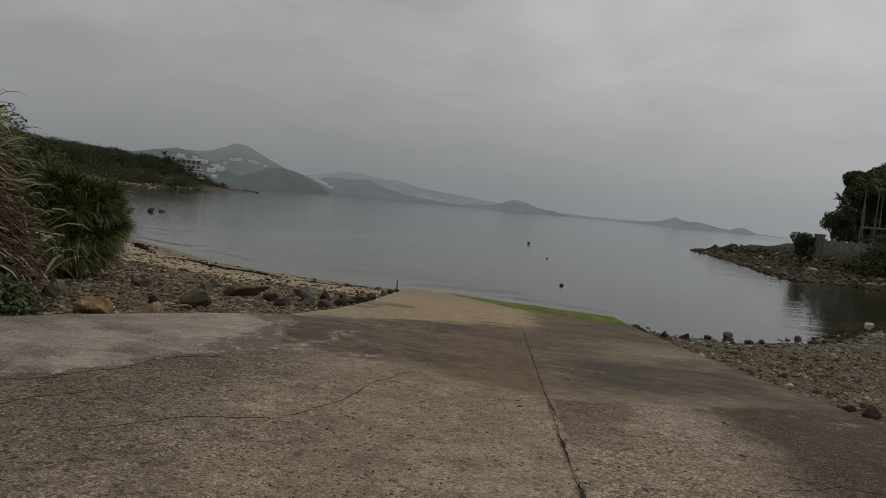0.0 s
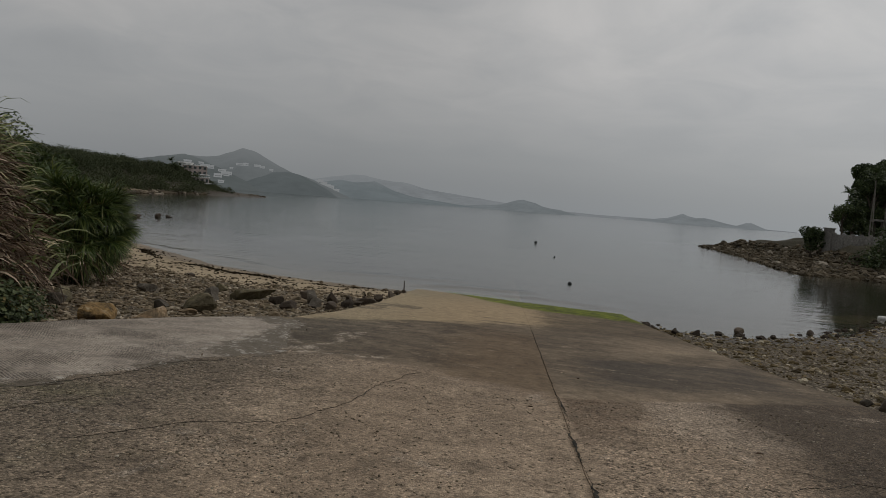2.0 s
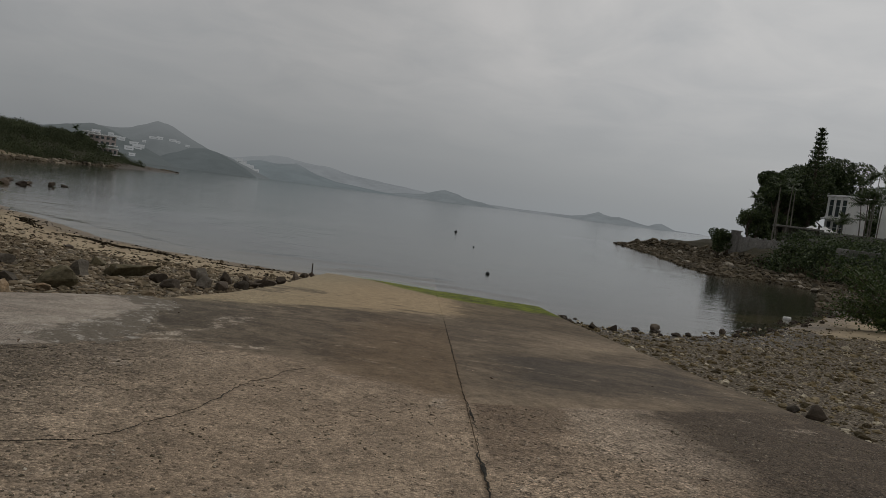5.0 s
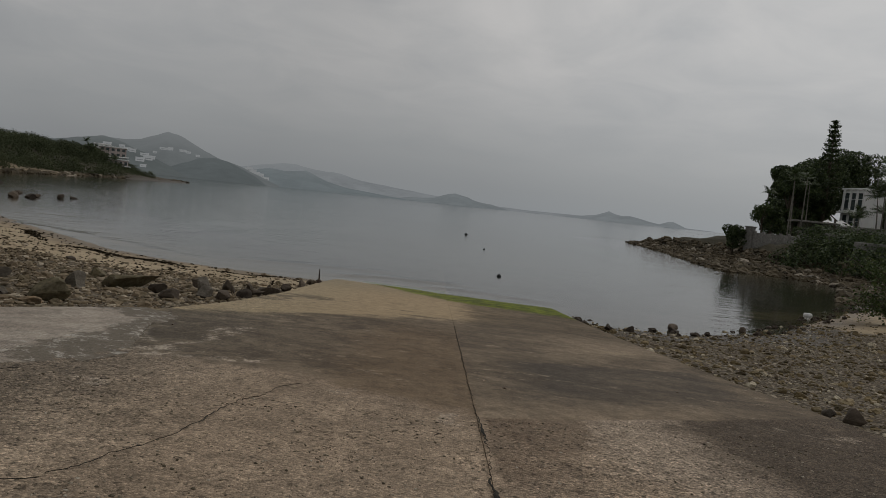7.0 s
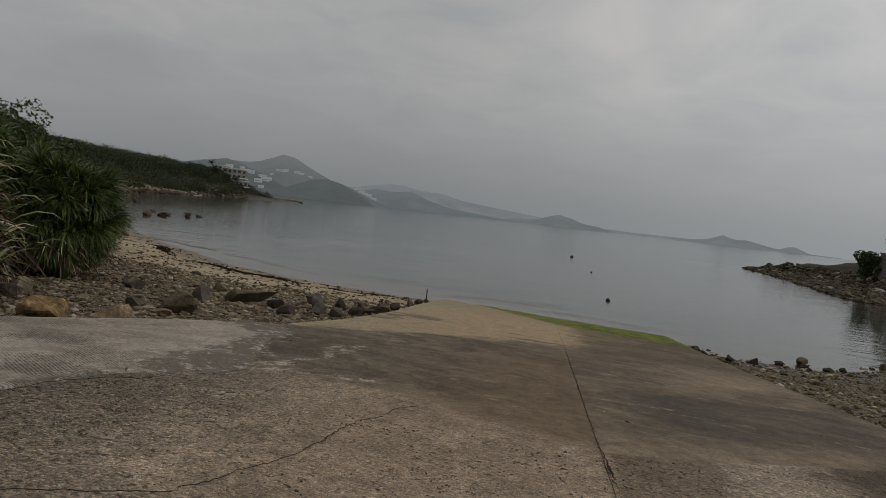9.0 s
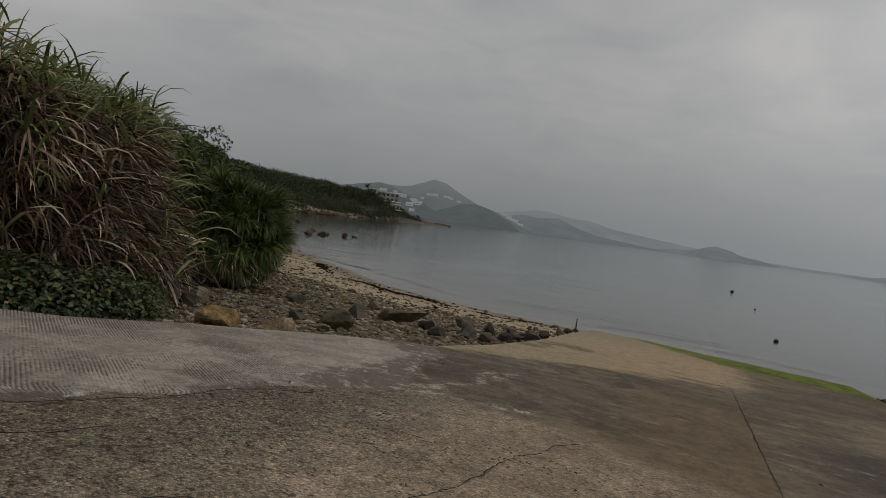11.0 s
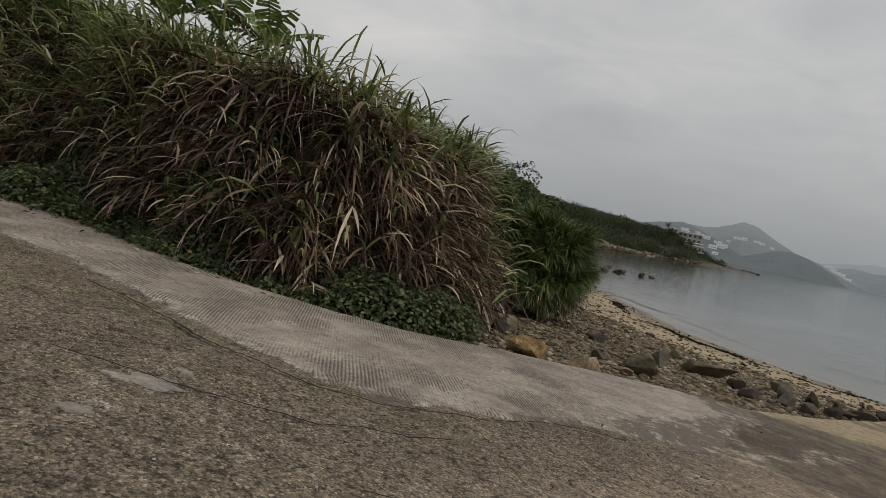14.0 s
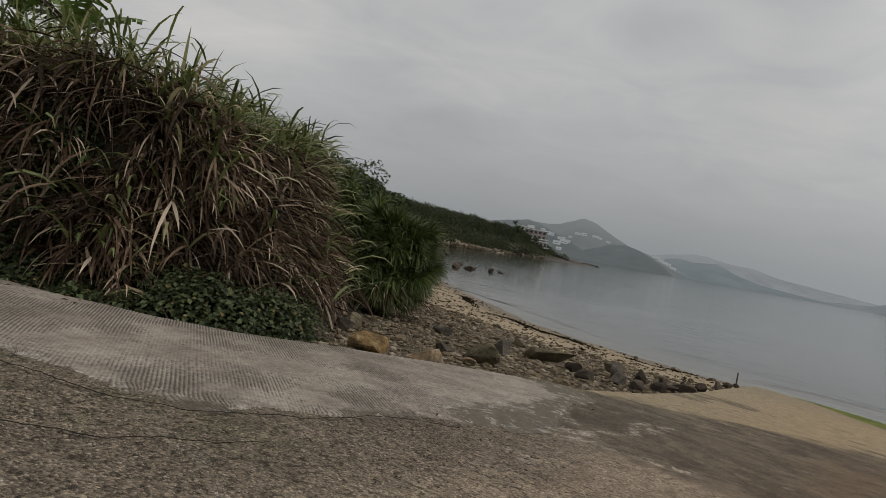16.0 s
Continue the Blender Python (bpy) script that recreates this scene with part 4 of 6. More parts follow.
def reeds(n, g_lo, g_hi, per, tall, lean, dead, seed, leaves_each=9, x_lo=-24, y_hi=10.9, spread_r=0.15, wide=(0.028, 0.058)):
    """Tufts of leafy culms: green leaves arch off the upper culm, dead ones hang straight down from the lower."""
    rng = np.random.default_rng(seed)
    x, y = scatter(n, x_lo, -6.5, -6.0, y_hi, lambda a, b: (lambda g: (g > g_lo) & (g < g_hi) & ((a > -10.4) | (a < -14.5) | (g > 0.95)))(inside_distance(a, b, GREEN)), rng)
    g, out = bank_frame(x, y)
    k = np.repeat(np.arange(n), per)
    bx, by = x[k] + rng.normal(0, spread_r, len(k)), y[k] + rng.normal(0, spread_r, len(k))
    base = np.stack([bx, by, height(bx, by)[0] - 0.03], -1)
    size = rng.uniform(0.7, 1.15, n)[k]
    head = out[k] + rng.normal(0, 0.8, len(k))
    ln, bend = np.clip(rng.uniform(*lean, len(k)), 0.0, 1.3), rng.uniform(0.15, 0.6, len(k))
    tallness = rng.uniform(*tall, len(k)) * size
    died = dead_bias(x, y)[k] + rng.normal(0, 0.12, len(k))
    j = np.repeat(np.arange(len(k)), leaves_each)
    f = rng.uniform(0.1, 1.0, len(j))
    th = ln[j] + 0.5 * bend[j] * f
    root = base[j] + (tallness[j] * f)[:, None] * np.stack([np.sin(th) * np.cos(head[j]), np.sin(th) * np.sin(head[j]), np.cos(th)], -1)
    way = head[j] + rng.normal(0, 0.95, len(j))
    is_dead = rng.uniform(0, 1, len(j)) < np.clip(dead * (1.35 - 1.15 * f) + died[j], 0.02, 0.97)
    L = rng.uniform(0.38, 0.85, len(j)) * (0.7 + 0.4 * size[j])
    W = rng.uniform(*wide, len(j))
    q = ~is_dead
    green = blades(root[q], way[q], L[q], W[q], ln[j][q] * 0.7 + rng.uniform(0.15, 0.6, q.sum()), rng.uniform(1.0, 2.5, q.sum()), 4, rng)
    q = is_dead
    dry = blades(root[q], way[q], L[q] * 0.95, W[q] * 0.85, rng.uniform(1.3, 2.5, q.sum()), rng.uniform(0.5, 1.1, q.sum()), 4, rng)
    stalk = blades(base, head, tallness, np.full(len(k), 0.011), ln, bend, 4, rng)
    return green, dry, stalk


beds = [
    reeds(330, 0.55, 1.2, 6, (0.6, 1.1), (0.35, 1.0), 1.6, 51),
    reeds(430, 1.1, 2.3, 6, (0.65, 1.1), (0.1, 0.6), 0.6, 52, x_lo=-30),
    reeds(330, 2.2, 4.8, 6, (0.75, 1.3), (0.02, 0.4), 0.2, 53, 8, x_lo=-32),
    reeds(150, 4.6, 11.0, 7, (0.8, 1.4), (0.02, 0.4), 0.15, 54, 7, x_lo=-32, spread_r=0.4),
]
sprigs = tussocks(150, 1.2, 3.2, 4, (0.8, 1.3), (0.007, 0.012), (0.02, 0.4), (0.15, 0.9), any_place, 55, 0.2, 2.0, y_hi=9.4, x_lo=-30)
verge = tussocks(190, 0.05, 0.9, 18, (0.3, 0.75), (0.01, 0.024), (0.3, 1.0), (0.8, 2.0), lambda x, y, r: x < -11.6, 56, 0.28, 1.3, x_lo=-32)
V, F = merge([b[0] for b in beds] + [sprigs, verge])
tagged(make("tall_grass", V, F, GRASS_GREEN), "tall arching green reed grass covering the bank", "grass", kind="stuff")
hanging = tussocks(200, 0.6, 1.45, 24, (0.5, 1.05), (0.02, 0.042), (1.2, 2.2), (0.7, 1.1), dry_place, 62, 0.09, 0.6, 0.6, y_hi=10.9)
V, F = merge([b[1] for b in beds] + [b[2] for b in beds] + [hanging])
tagged(make("dry_grass", V, F, GRASS_DRY), "straw-brown dead grass hanging down the bank", "grass", kind="stuff")


def undergrowth():
    """Stems and dead leaf behind the blades, coloured near black as shade in gaps."""
    rng = np.random.default_rng(66)
    x, y = scatter(12000, -26, -7, -4, 12.0, lambda a, b: (lambda g: (g > 0.35) & (g < 4))(inside_distance(a, b, GREEN)), rng)
    g, out = bank_frame(x, y)
    z = height(x, y)[0]
    m = leafy("gap_shade_thatch", [(0.0, (0.012, 0.009, 0.005)), (0.6, (0.032, 0.023, 0.013)), (1.0, (0.08, 0.055, 0.03))], 0.9, 0.1, 0.1)
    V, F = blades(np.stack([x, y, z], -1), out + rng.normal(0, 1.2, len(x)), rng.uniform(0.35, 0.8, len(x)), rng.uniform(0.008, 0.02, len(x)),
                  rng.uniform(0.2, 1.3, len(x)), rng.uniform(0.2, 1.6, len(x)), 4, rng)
    tagged(make("dead_stems", V, F, m), "tangle of dead stems, darkened for the shade under the grass", "undergrowth", kind="stuff")


undergrowth()


def brambles():
    rng = np.random.default_rng(71)
    lumps_x, lumps_y = scatter(460, -15.0, -6.6, 2.4, 7.6, lambda a, b: (lambda g: (g > -0.45) & (g < np.where(a < -10.0, 1.1, 0.35)))(inside_distance(a, b, GREEN)), rng)
    s = patch_noise(lumps_x, lumps_y, 0.2, 73)
    r = np.clip(0.26 + 0.2 * s, 0.12, 0.5) * rng.uniform(0.7, 1.3, len(s))
    n = 60000
    pick = rng.choice(len(s), n, p=r ** 2 / (r ** 2).sum())
    d = unit(rng.normal(size=(n, 3)) + (0, 0, 0.45))
    c = np.stack([lumps_x[pick], lumps_y[pick], 0 * s[pick]], -1) + d * (r[pick] * rng.uniform(0.75, 1.25, n))[:, None] * (1, 1, 1.35)
    low = height(c[:, 0], c[:, 1])[0]
    c[:, 2] = np.maximum(low + 0.02, height(lumps_x, lumps_y)[0][pick] + r[pick] * 0.5 + c[:, 2])
    V, F = leaves(c, unit(d * 0.7 + rng.normal(size=d.shape) * 0.35 + (0, 0, 0.6)), rng.uniform(0.04, 0.1, n), rng, 0.72)
    m = leafy("bramble_leaf", [(0.0, (0.04, 0.055, 0.024)), (0.6, (0.1, 0.13, 0.056)), (0.94, (0.18, 0.21, 0.09)), (1.0, (0.3, 0.21, 0.08))], 0.5, 0.3)
    tagged(make("bramble", V, F, m), "low dark green bramble leaves spilling over the concrete edge", "bramble", kind="stuff")


brambles()


def screw_pine(at, radius, seed):
    """A round bush of long drooping strap leaves on short dark stems."""
    rng = np.random.default_rng(seed)
    ob = tagged(new("screw_pine"), "round dark green bush of long drooping strap leaves", "bush")
    ob.location = at
    pieces = []
    for i in range(9):
        a = rng.uniform(0, 6.28)
        c = Vector((math.cos(a) * radius * 0.4, math.sin(a) * radius * 0.4, rng.uniform(0.1, 0.6) * radius))
        pieces.append(tube([(math.cos(a) * 0.3, math.sin(a) * 0.3, -radius * 0.98), c * 0.5, c], [0.07, 0.06, 0.04], 6))
    V, F = merge(pieces)
    make("stem", V, F, BARK, ob, True)
    heads = [unit(rng.normal(size=3) * (1, 1, 0.9) + (0, 0, 0.1)) for _ in range(95)]
    bases, dirs = [], []
    for D in heads:
        k = 110
        v = unit(D[None] + rng.normal(size=(k, 3)) * 0.62)
        dirs.append(v)
        bases.append(D[None] * radius * rng.uniform(0.45, 0.78) * (1, 1, 0.9) + v * 0.05)
    base, d = np.concatenate(bases), np.concatenate(dirs)
    n = len(base)
    V, F = blades(base, np.arctan2(d[:, 1], d[:, 0]), rng.uniform(0.45, 0.8, n) * radius * 0.5, rng.uniform(0.018, 0.036, n),
                  np.arccos(np.clip(d[:, 2], -1, 1)), rng.uniform(0.5, 1.5, n), 5, rng)
    m = leafy("strap_leaf", [(0.0, (0.03, 0.05, 0.014)), (0.6, (0.095, 0.14, 0.036)), (0.92, (0.21, 0.26, 0.075)), (1.0, (0.2, 0.16, 0.07))], 0.45, 0.35, 0.15)
    c = unit(rng.normal(size=(2200, 3))) * radius * rng.uniform(0.2, 0.72, (2200, 1))
    V, F = merge([(V, F), leaves(c, unit(rng.normal(size=c.shape)), rng.uniform(0.1, 0.24, len(c)), rng, 0.4)])
    make("crown", V, F, m, ob)
    n = 480
    a = rng.uniform(0, 6.28, n)
    base = np.stack([np.cos(a) * radius * 0.75, np.sin(a) * radius * 0.75, rng.uniform(-0.75, -0.4, n) * radius], -1) * rng.uniform(0.6, 1.08, (n, 1))
    V, F = blades(base, a, rng.uniform(0.3, 0.62, n), rng.uniform(0.01, 0.022, n), rng.uniform(1.6, 2.3, n), rng.uniform(0.4, 1.0, n), 4, rng)
    make("dead_leaves", V, F, GRASS_DRY, ob, label="dry brown leaves hanging beneath the bush")
    return ob


screw_pine((-10.85, 13.35, 2.2), 1.5, 81)
screw_pine((-12.7, 13.3, 2.75), 1.6, 82)


def banana_plant(at, seed):
    rng = np.random.default_rng(seed)
    ob = tagged(new("banana_plant"), "banana plant with torn green leaves above the grass", "banana plant")
    ob.location = at
    V, F = tube([(0, 0, -2.2), (0.03, 0, -1), (0, 0.04, 0.0), (0, 0, 0.35)], [0.13, 0.12, 0.09, 0.05], 8)
    stem = plain("banana_stem", (0.12, 0.14, 0.05), 0.6)
    make("stem", V, F, stem, ob, True)
    green = leafy("banana_leaf", [(0.0, (0.11, 0.17, 0.035)), (1.0, (0.2, 0.27, 0.075))], 0.45, 0.35)
    tatty = leafy("banana_leaf_dead", [(0.0, (0.06, 0.05, 0.035)), (1.0, (0.12, 0.1, 0.07))], 0.8)
    for i in range(7):
        a, L = 2 * math.pi * i / 7 + rng.uniform(-0.3, 0.3), rng.uniform(1.1, 1.6)
        lean, droop = rng.uniform(0.25, 0.9), rng.uniform(0.5, 1.3)
        pts, p = [], np.array([0.0, 0, 0.3])
        for s in np.linspace(0, 1, 15):
            th = lean + droop * s
            pts.append(p.copy())
            p = p + np.array([math.sin(th) * math.cos(a), math.sin(th) * math.sin(a), math.cos(th)]) * L / 14
        side = np.array([-math.sin(a), math.cos(a), 0])
        pieces = [tube(pts, list(np.linspace(0.022, 0.005, 15)), 5)]
        for j in range(2, 14):
            w = 0.26 * math.sin(math.pi * (j - 1.2) / 14) ** 0.6
            for sg in (-1, 1):
                sag = rng.uniform(0.05, 0.5) * w
                gap = rng.uniform(0.72, 0.98)
                a0, a1 = pts[j - 1], pts[j - 1] * (1 - gap) + pts[j] * gap
                o = side * sg * w + np.array([0, 0, -sag])
                pieces.append((np.array([a0, a1, a1 + o, a0 + o]), np.array([[0, 1, 2, 3]])))
        V, F = merge(pieces)
        make("leaf", V, F, tatty if i in (2, 5) else green, ob)
    return ob


banana_plant((-15.4, 6.6, 5.35), 91)
banana_plant((-13.9, 6.9, 5.1), 92)
banana_plant((-16.6, 5.9, 5.5), 95)
SHRUB_AT = ((-15.2, 17.6, 2.2, 2.6), (-17.5, 20.0, 2.9, 3.2), (-20.5, 22.5, 3.8, 4.0), (-24.5, 26.5, 4.2, 4.6), (-19.5, 18.5, 3.8, 3.8), (-14.2, 12.6, 2.6, 2.6), (-30, 31, 4.4, 5.0))
for i, (x, y, tall, wide) in enumerate(SHRUB_AT):
    tree("shrub", (x, y, float(ground_z(x, y)[0])), tall, wide, LEAF_MID, "dense green shrub on the slope behind the beach", 100 + i, 0.16, 4200, 0.0, 0.1)
for i, (x, y, top, wide) in enumerate(((-14.1, 15.6, 4.2, 3.0), (-14.6, 14.2, 4.6, 3.2), (-15.6, 17.4, 4.4, 3.4), (-15.4, 12.8, 4.9, 3.4), (-14.0, 13.2, 4.3, 2.4))):
    z = float(ground_z(x, y)[0])
    tree("shrub", (x, y, z), top - z, wide, LEAF_MID, "tall dark green shrub rising behind the grass", 120 + i, 0.14, 9500, 0.0, 0.1)


# ---- stones ----
def stone_material(name, stops, moss=(0.10, 0.085, 0.05), spec=0.25, island=False):
    m, nt, b = shader(name, 0.88, 0, spec)
    p = where(nt)
    r = N(nt, "NewGeometry").outputs["Random Per Island"] if island else N(nt, "ObjectInfo").outputs["Random"]
    col = ramp(nt, r, stops)
    n1, n2 = noise_tex(nt, p, 2.5, 5, 0.6), noise_tex(nt, p, 26.0, 6, 0.7)
    col = mix(nt, mth(nt, "MULTIPLY", smooth(nt, n1, 0.48, 0.64), 0.55), col, moss)
    col = mix(nt, 0.7, col, ramp(nt, n2, [(0.3, 0.55), (0.7, 1.4)]), "MULTIPLY")
    nt.links.new(col, b.inputs["Base Color"])
    relief(nt, b, mth(nt, "ADD", n1, mth(nt, "MULTIPLY", n2, 0.5)), 0.6, 0.03)
    return m


STONE_LEFT = stone_material("shore_stone", [(0.0, (0.075, 0.055, 0.034)), (0.45, (0.19, 0.145, 0.092)), (0.8, (0.29, 0.228, 0.152)), (1.0, (0.46, 0.395, 0.30))], island=True)
STONE_RIGHT = stone_material("cove_stone", [(0.0, (0.05, 0.036, 0.017)), (0.45, (0.14, 0.103, 0.05)), (0.78, (0.25, 0.192, 0.105)), (1.0, (0.60, 0.53, 0.40))], island=True)
STONE_SINGLE = stone_material("loose_stone", [(0.0, (0.10, 0.078, 0.052)), (0.5, (0.22, 0.175, 0.118)), (1.0, (0.37, 0.315, 0.235))])
DARK_ROCK = stone_material("dark_wet_rock", [(0.0, (0.045, 0.035, 0.026)), (0.6, (0.09, 0.07, 0.052)), (1.0, (0.15, 0.118, 0.088))], (0.055, 0.044, 0.033))
YELLOW_ROCK = mottled("ochre_rock", (0.09, 0.065, 0.036), (0.25, 0.155, 0.06), (0.36, 0.28, 0.17), 5.0, 20.0, 0.9, 0.6, 0.03)
ORANGE_ROCK = mottled("pale_orange_rock", (0.17, 0.13, 0.085), (0.31, 0.215, 0.125), (0.42, 0.35, 0.26), 5.0, 20.0, 0.9, 0.6, 0.03)
OLIVE_ROCK = mottled("olive_rock", (0.09, 0.075, 0.045), (0.16, 0.135, 0.08), (0.24, 0.21, 0.15), 3.0, 18.0, 0.9, 0.6, 0.03)
GREY_ROCK = mottled("grey_rock", (0.08, 0.068, 0.054), (0.13, 0.113, 0.09), (0.20, 0.175, 0.145), 3.0, 20.0, 0.9, 0.6, 0.03)


def pebbles(name, n, x0, x1, y0, y1, keep, size, mat, seed, label, level=1, sink=0.3, tail=2.6):
    """Loose stones lying on the ground, joined: small ones common, larger ones rare."""
    rng = np.random.default_rng(seed)
    shapes = []
    for k in range(5):
        bm = bmesh.new()
        bmesh.ops.create_icosphere(bm, subdivisions=level, radius=0.5)
        bm.verts.ensure_lookup_table()
        V = np.array([v.co[:] for v in bm.verts])
        F = np.array([[v.index for v in f.verts] for f in bm.faces])
        bm.free()
        V *= 1 + 0.24 * rng.normal(size=(len(V), 1)).clip(-1.3, 1.3)
        shapes.append((V, F))
    x, y = scatter(n, x0, x1, y0, y1, lambda a, b: keep(a, b, rng), rng)
    z = height(x, y)[0]
    s = size[0] + (size[1] - size[0]) * rng.uniform(0, 1, n) ** tail
    out_v, out_f, base = [], [], 0
    for k, (V, F) in enumerate(shapes):
        ids = np.arange(k, n, 5)
        a = rng.uniform(0, 6.28, len(ids))
        c, sn = np.cos(a)[:, None], np.sin(a)[:, None]
        Q = V[None] * (s[ids][:, None] * rng.uniform(0.7, 1.3, (len(ids), 3)))[:, None] * (1.15, 0.95, 0.68)
        W = np.stack([Q[..., 0] * c - Q[..., 1] * sn, Q[..., 0] * sn + Q[..., 1] * c, Q[..., 2]], -1)
        W += np.stack([x[ids], y[ids], z[ids] + s[ids] * (0.34 - sink)], -1)[:, None]
        out_v.append(W.reshape(-1, 3))
        out_f.append((F[None] + (base + np.arange(len(ids)) * len(V))[:, None, None]).reshape(-1, 3))
        base += len(ids) * len(V)
    return tagged(make(name, np.concatenate(out_v), np.concatenate(out_f), mat, smooth_faces=False), label, "pebbles", kind="stuff")


def off_slipway(x, y, gap=0.1):
    return (x < edge_x(LEFT_EDGE, np.maximum(y, 2.75)) - gap) | (x > edge_x(RIGHT_EDGE, y) + gap)


def left_bed(x, y, rng):
    d = inside_distance(x, y, LAND)
    g = inside_distance(x, y, GREEN)
    edge = 5.6 + 1.6 * patch_noise(x, y, 0.16, 12)
    chance = np.where(d > edge, 1.0, 0.05)
    return off_slipway(x, y) & (g < 1.0) & (d > 0.3) & (rng.uniform(0, 1, len(x)) < chance)


def right_bed(x, y, rng):
    d = inside_distance(x, y, LAND)
    sandy = np.hypot((x - 17.5) / 4.2, (y - 27.5) / 4.6) < 0.9
    return off_slipway(x, y, 0.05) & (d > -0.5) & (d < 17) & (rng.uniform(0, 1, len(x)) < np.where(sandy, 0.1, 1))


pebbles("pebbles", 9500, -16, -3.8, 5.5, 25, left_bed, (0.03, 0.15), STONE_LEFT, 201, "mixed grey and tan pebbles on the upper beach")
pebbles("pebbles", 420, -16, -3.8, 5.5, 25, left_bed, (0.1, 0.24), STONE_LEFT, 202, "fist-sized grey and tan beach stones", 2)
pebbles("pebbles", 15000, 3.4, 24, 0, 34, right_bed, (0.025, 0.11), STONE_RIGHT, 203, "yellow-brown pebbles of the cove beach")
pebbles("pebbles", 2400, 3.4, 24, 0, 34, right_bed, (0.06, 0.19), STONE_RIGHT, 204, "larger brown stones of the cove beach", 2)


def waterline(x, y, rng):
    d = inside_distance(x, y, LAND)
    return (d > -0.8) & (d < 0.35) & (x > 3.7) & (rng.uniform(0, 1, len(x)) < 0.25 + 0.75 * sstep(patch_noise(x, y, 0.3, 15), -0.1, 0.3))


pebbles("wet_stones", 150, 3.8, 21, 18, 35, waterline, (0.05, 0.24), DARK_ROCK, 205, "dark wet stones along the waterline", 2, 0.2)


def rocky_spit(x, y, rng):
    d = inside_distance(x, y, LAND)
    k = inside_distance(x, y, PARK)
    return (d > -0.7) & (k < 2.5) & (rng.uniform(0, 1, len(x)) < np.where(d < 7, 1, 0.35))


SPIT_STONE = stone_material("spit_stone", [(0.0, (0.04, 0.032, 0.021)), (0.55, (0.09, 0.07, 0.044)), (0.92, (0.15, 0.12, 0.08)), (1.0, (0.34, 0.30, 0.24))], island=True)
pebbles("spit_rocks", 6500, 20, 44, 36, 112, rocky_spit, (0.18, 0.8), SPIT_STONE, 206, "brown weed-covered boulders of the rocky spit", 2, 0.25, 3.2)
pebbles("shore_rocks", 1500, -128, -78, 112, 300, lambda x, y, r: (lambda d: (d > -1.5) & (d < 4.5))(inside_distance(x, y, LAND)) & (r.uniform(0, 1, len(x)) < sstep(y, 120, 190) + 0.08),
        (0.5, 2.0), SPIT_STONE, 207, "brown rocks at the foot of the headland", 2, 0.25)

def aggregate():
    """Coarse stones standing proud in the worn upper slabs."""
    m = stone_material("aggregate", [(0.0, (0.075, 0.06, 0.042)), (0.4, (0.19, 0.155, 0.11)), (0.85, (0.30, 0.255, 0.19)), (1.0, (0.46, 0.41, 0.33))], island=True)
    rng = np.random.default_rng(208)
    n = 15000
    x, y = scatter(n, -9, 5, 0.6, 6.2, lambda a, b: (rng.uniform(0, 1, len(a)) < 0.35 + 0.65 * sstep(patch_noise(a, b, 0.22, 209), -0.2, 0.3)) & (b < 5.6 + 0.5 * np.maximum(a, 0) - 0.1)
                   & (inside_distance(a, b, [tuple(q) for q in STRIP_LOW] + [(-4.6, 12), (-20, 12), (-20, 1.0)]) < -0.03) & (a < edge_x(RIGHT_EDGE, b) - 0.05), rng)
    s = 0.006 + 0.017 * rng.uniform(0, 1, n) ** 2.6
    bm = bmesh.new()
    bmesh.ops.create_icosphere(bm, subdivisions=1, radius=0.5)
    V = np.array([v.co[:] for v in bm.verts])
    F = np.array([[v.index for v in f.verts] for f in bm.faces])
    bm.free()
    Q = V[None] * (1 + 0.25 * rng.normal(size=(n, len(V), 1)).clip(-1, 1)) * (s[:, None] * rng.uniform(0.7, 1.3, (n, 3)))[:, None] * (1.1, 1.0, 0.6)
    Q += np.stack([x, y, slope(x, y) + 0.003 + 0.012 * vnoise(np.stack([x, y, 0 * x], -1), 0.16, 9)], -1)[:, None]
    F = (F[None] + (np.arange(n) * len(V))[:, None, None]).reshape(-1, 3)
    tagged(make("aggregate", Q.reshape(-1, 3), F, m), "small stones bared in the worn concrete", "gravel", kind="stuff")


aggregate()
ROCKS = [rock_data("boulder", 300 + i, DARK_ROCK) for i in range(6)]


def boulder(x, y, wide, tall, mat, label, seed, sink=0.18, name="boulder", group=""):
    """One boulder with its base in the ground."""
    me = ROCKS[seed % 6].copy()
    me.materials.clear()
    me.materials.append(mat)
    ob = new(name, me)
    z = max(float(ground_z(x, y)[0]), -0.25)
    ob.matrix_world = Matrix.LocRotScale((x, y, z + tall * (0.5 - sink)), Euler((random.uniform(-0.25, 0.25), random.uniform(-0.25, 0.25), random.uniform(0, 6.28))),
                                         (wide / 1.02, wide / 1.02 * random.uniform(0.7, 0.95), tall / 0.72))
    return tagged(ob, label, "rock", group)


DARKS = ((-5.35, 12.6, 0.66, 0.3), (-5.05, 13.6, 0.75, 0.34), (-5.75, 15.3, 0.6, 0.5), (-5.35, 14.5, 0.62, 0.48), (-4.62, 13.4, 0.55, 0.34), (-4.95, 15.0, 0.5, 0.42),
         (-4.38, 14.1, 0.5, 0.34), (-4.75, 15.9, 0.42, 0.3), (-4.33, 15.0, 0.46, 0.32), (-4.27, 15.8, 0.85, 0.28), (-4.6, 17.1, 0.32, 0.22), (-4.22, 17.4, 0.52, 0.28),
         (-4.18, 19.1, 0.46, 0.28), (-4.15, 20.3, 0.36, 0.26), (-4.2, 21.4, 0.28, 0.2), (-5.9, 13.4, 0.5, 0.3))
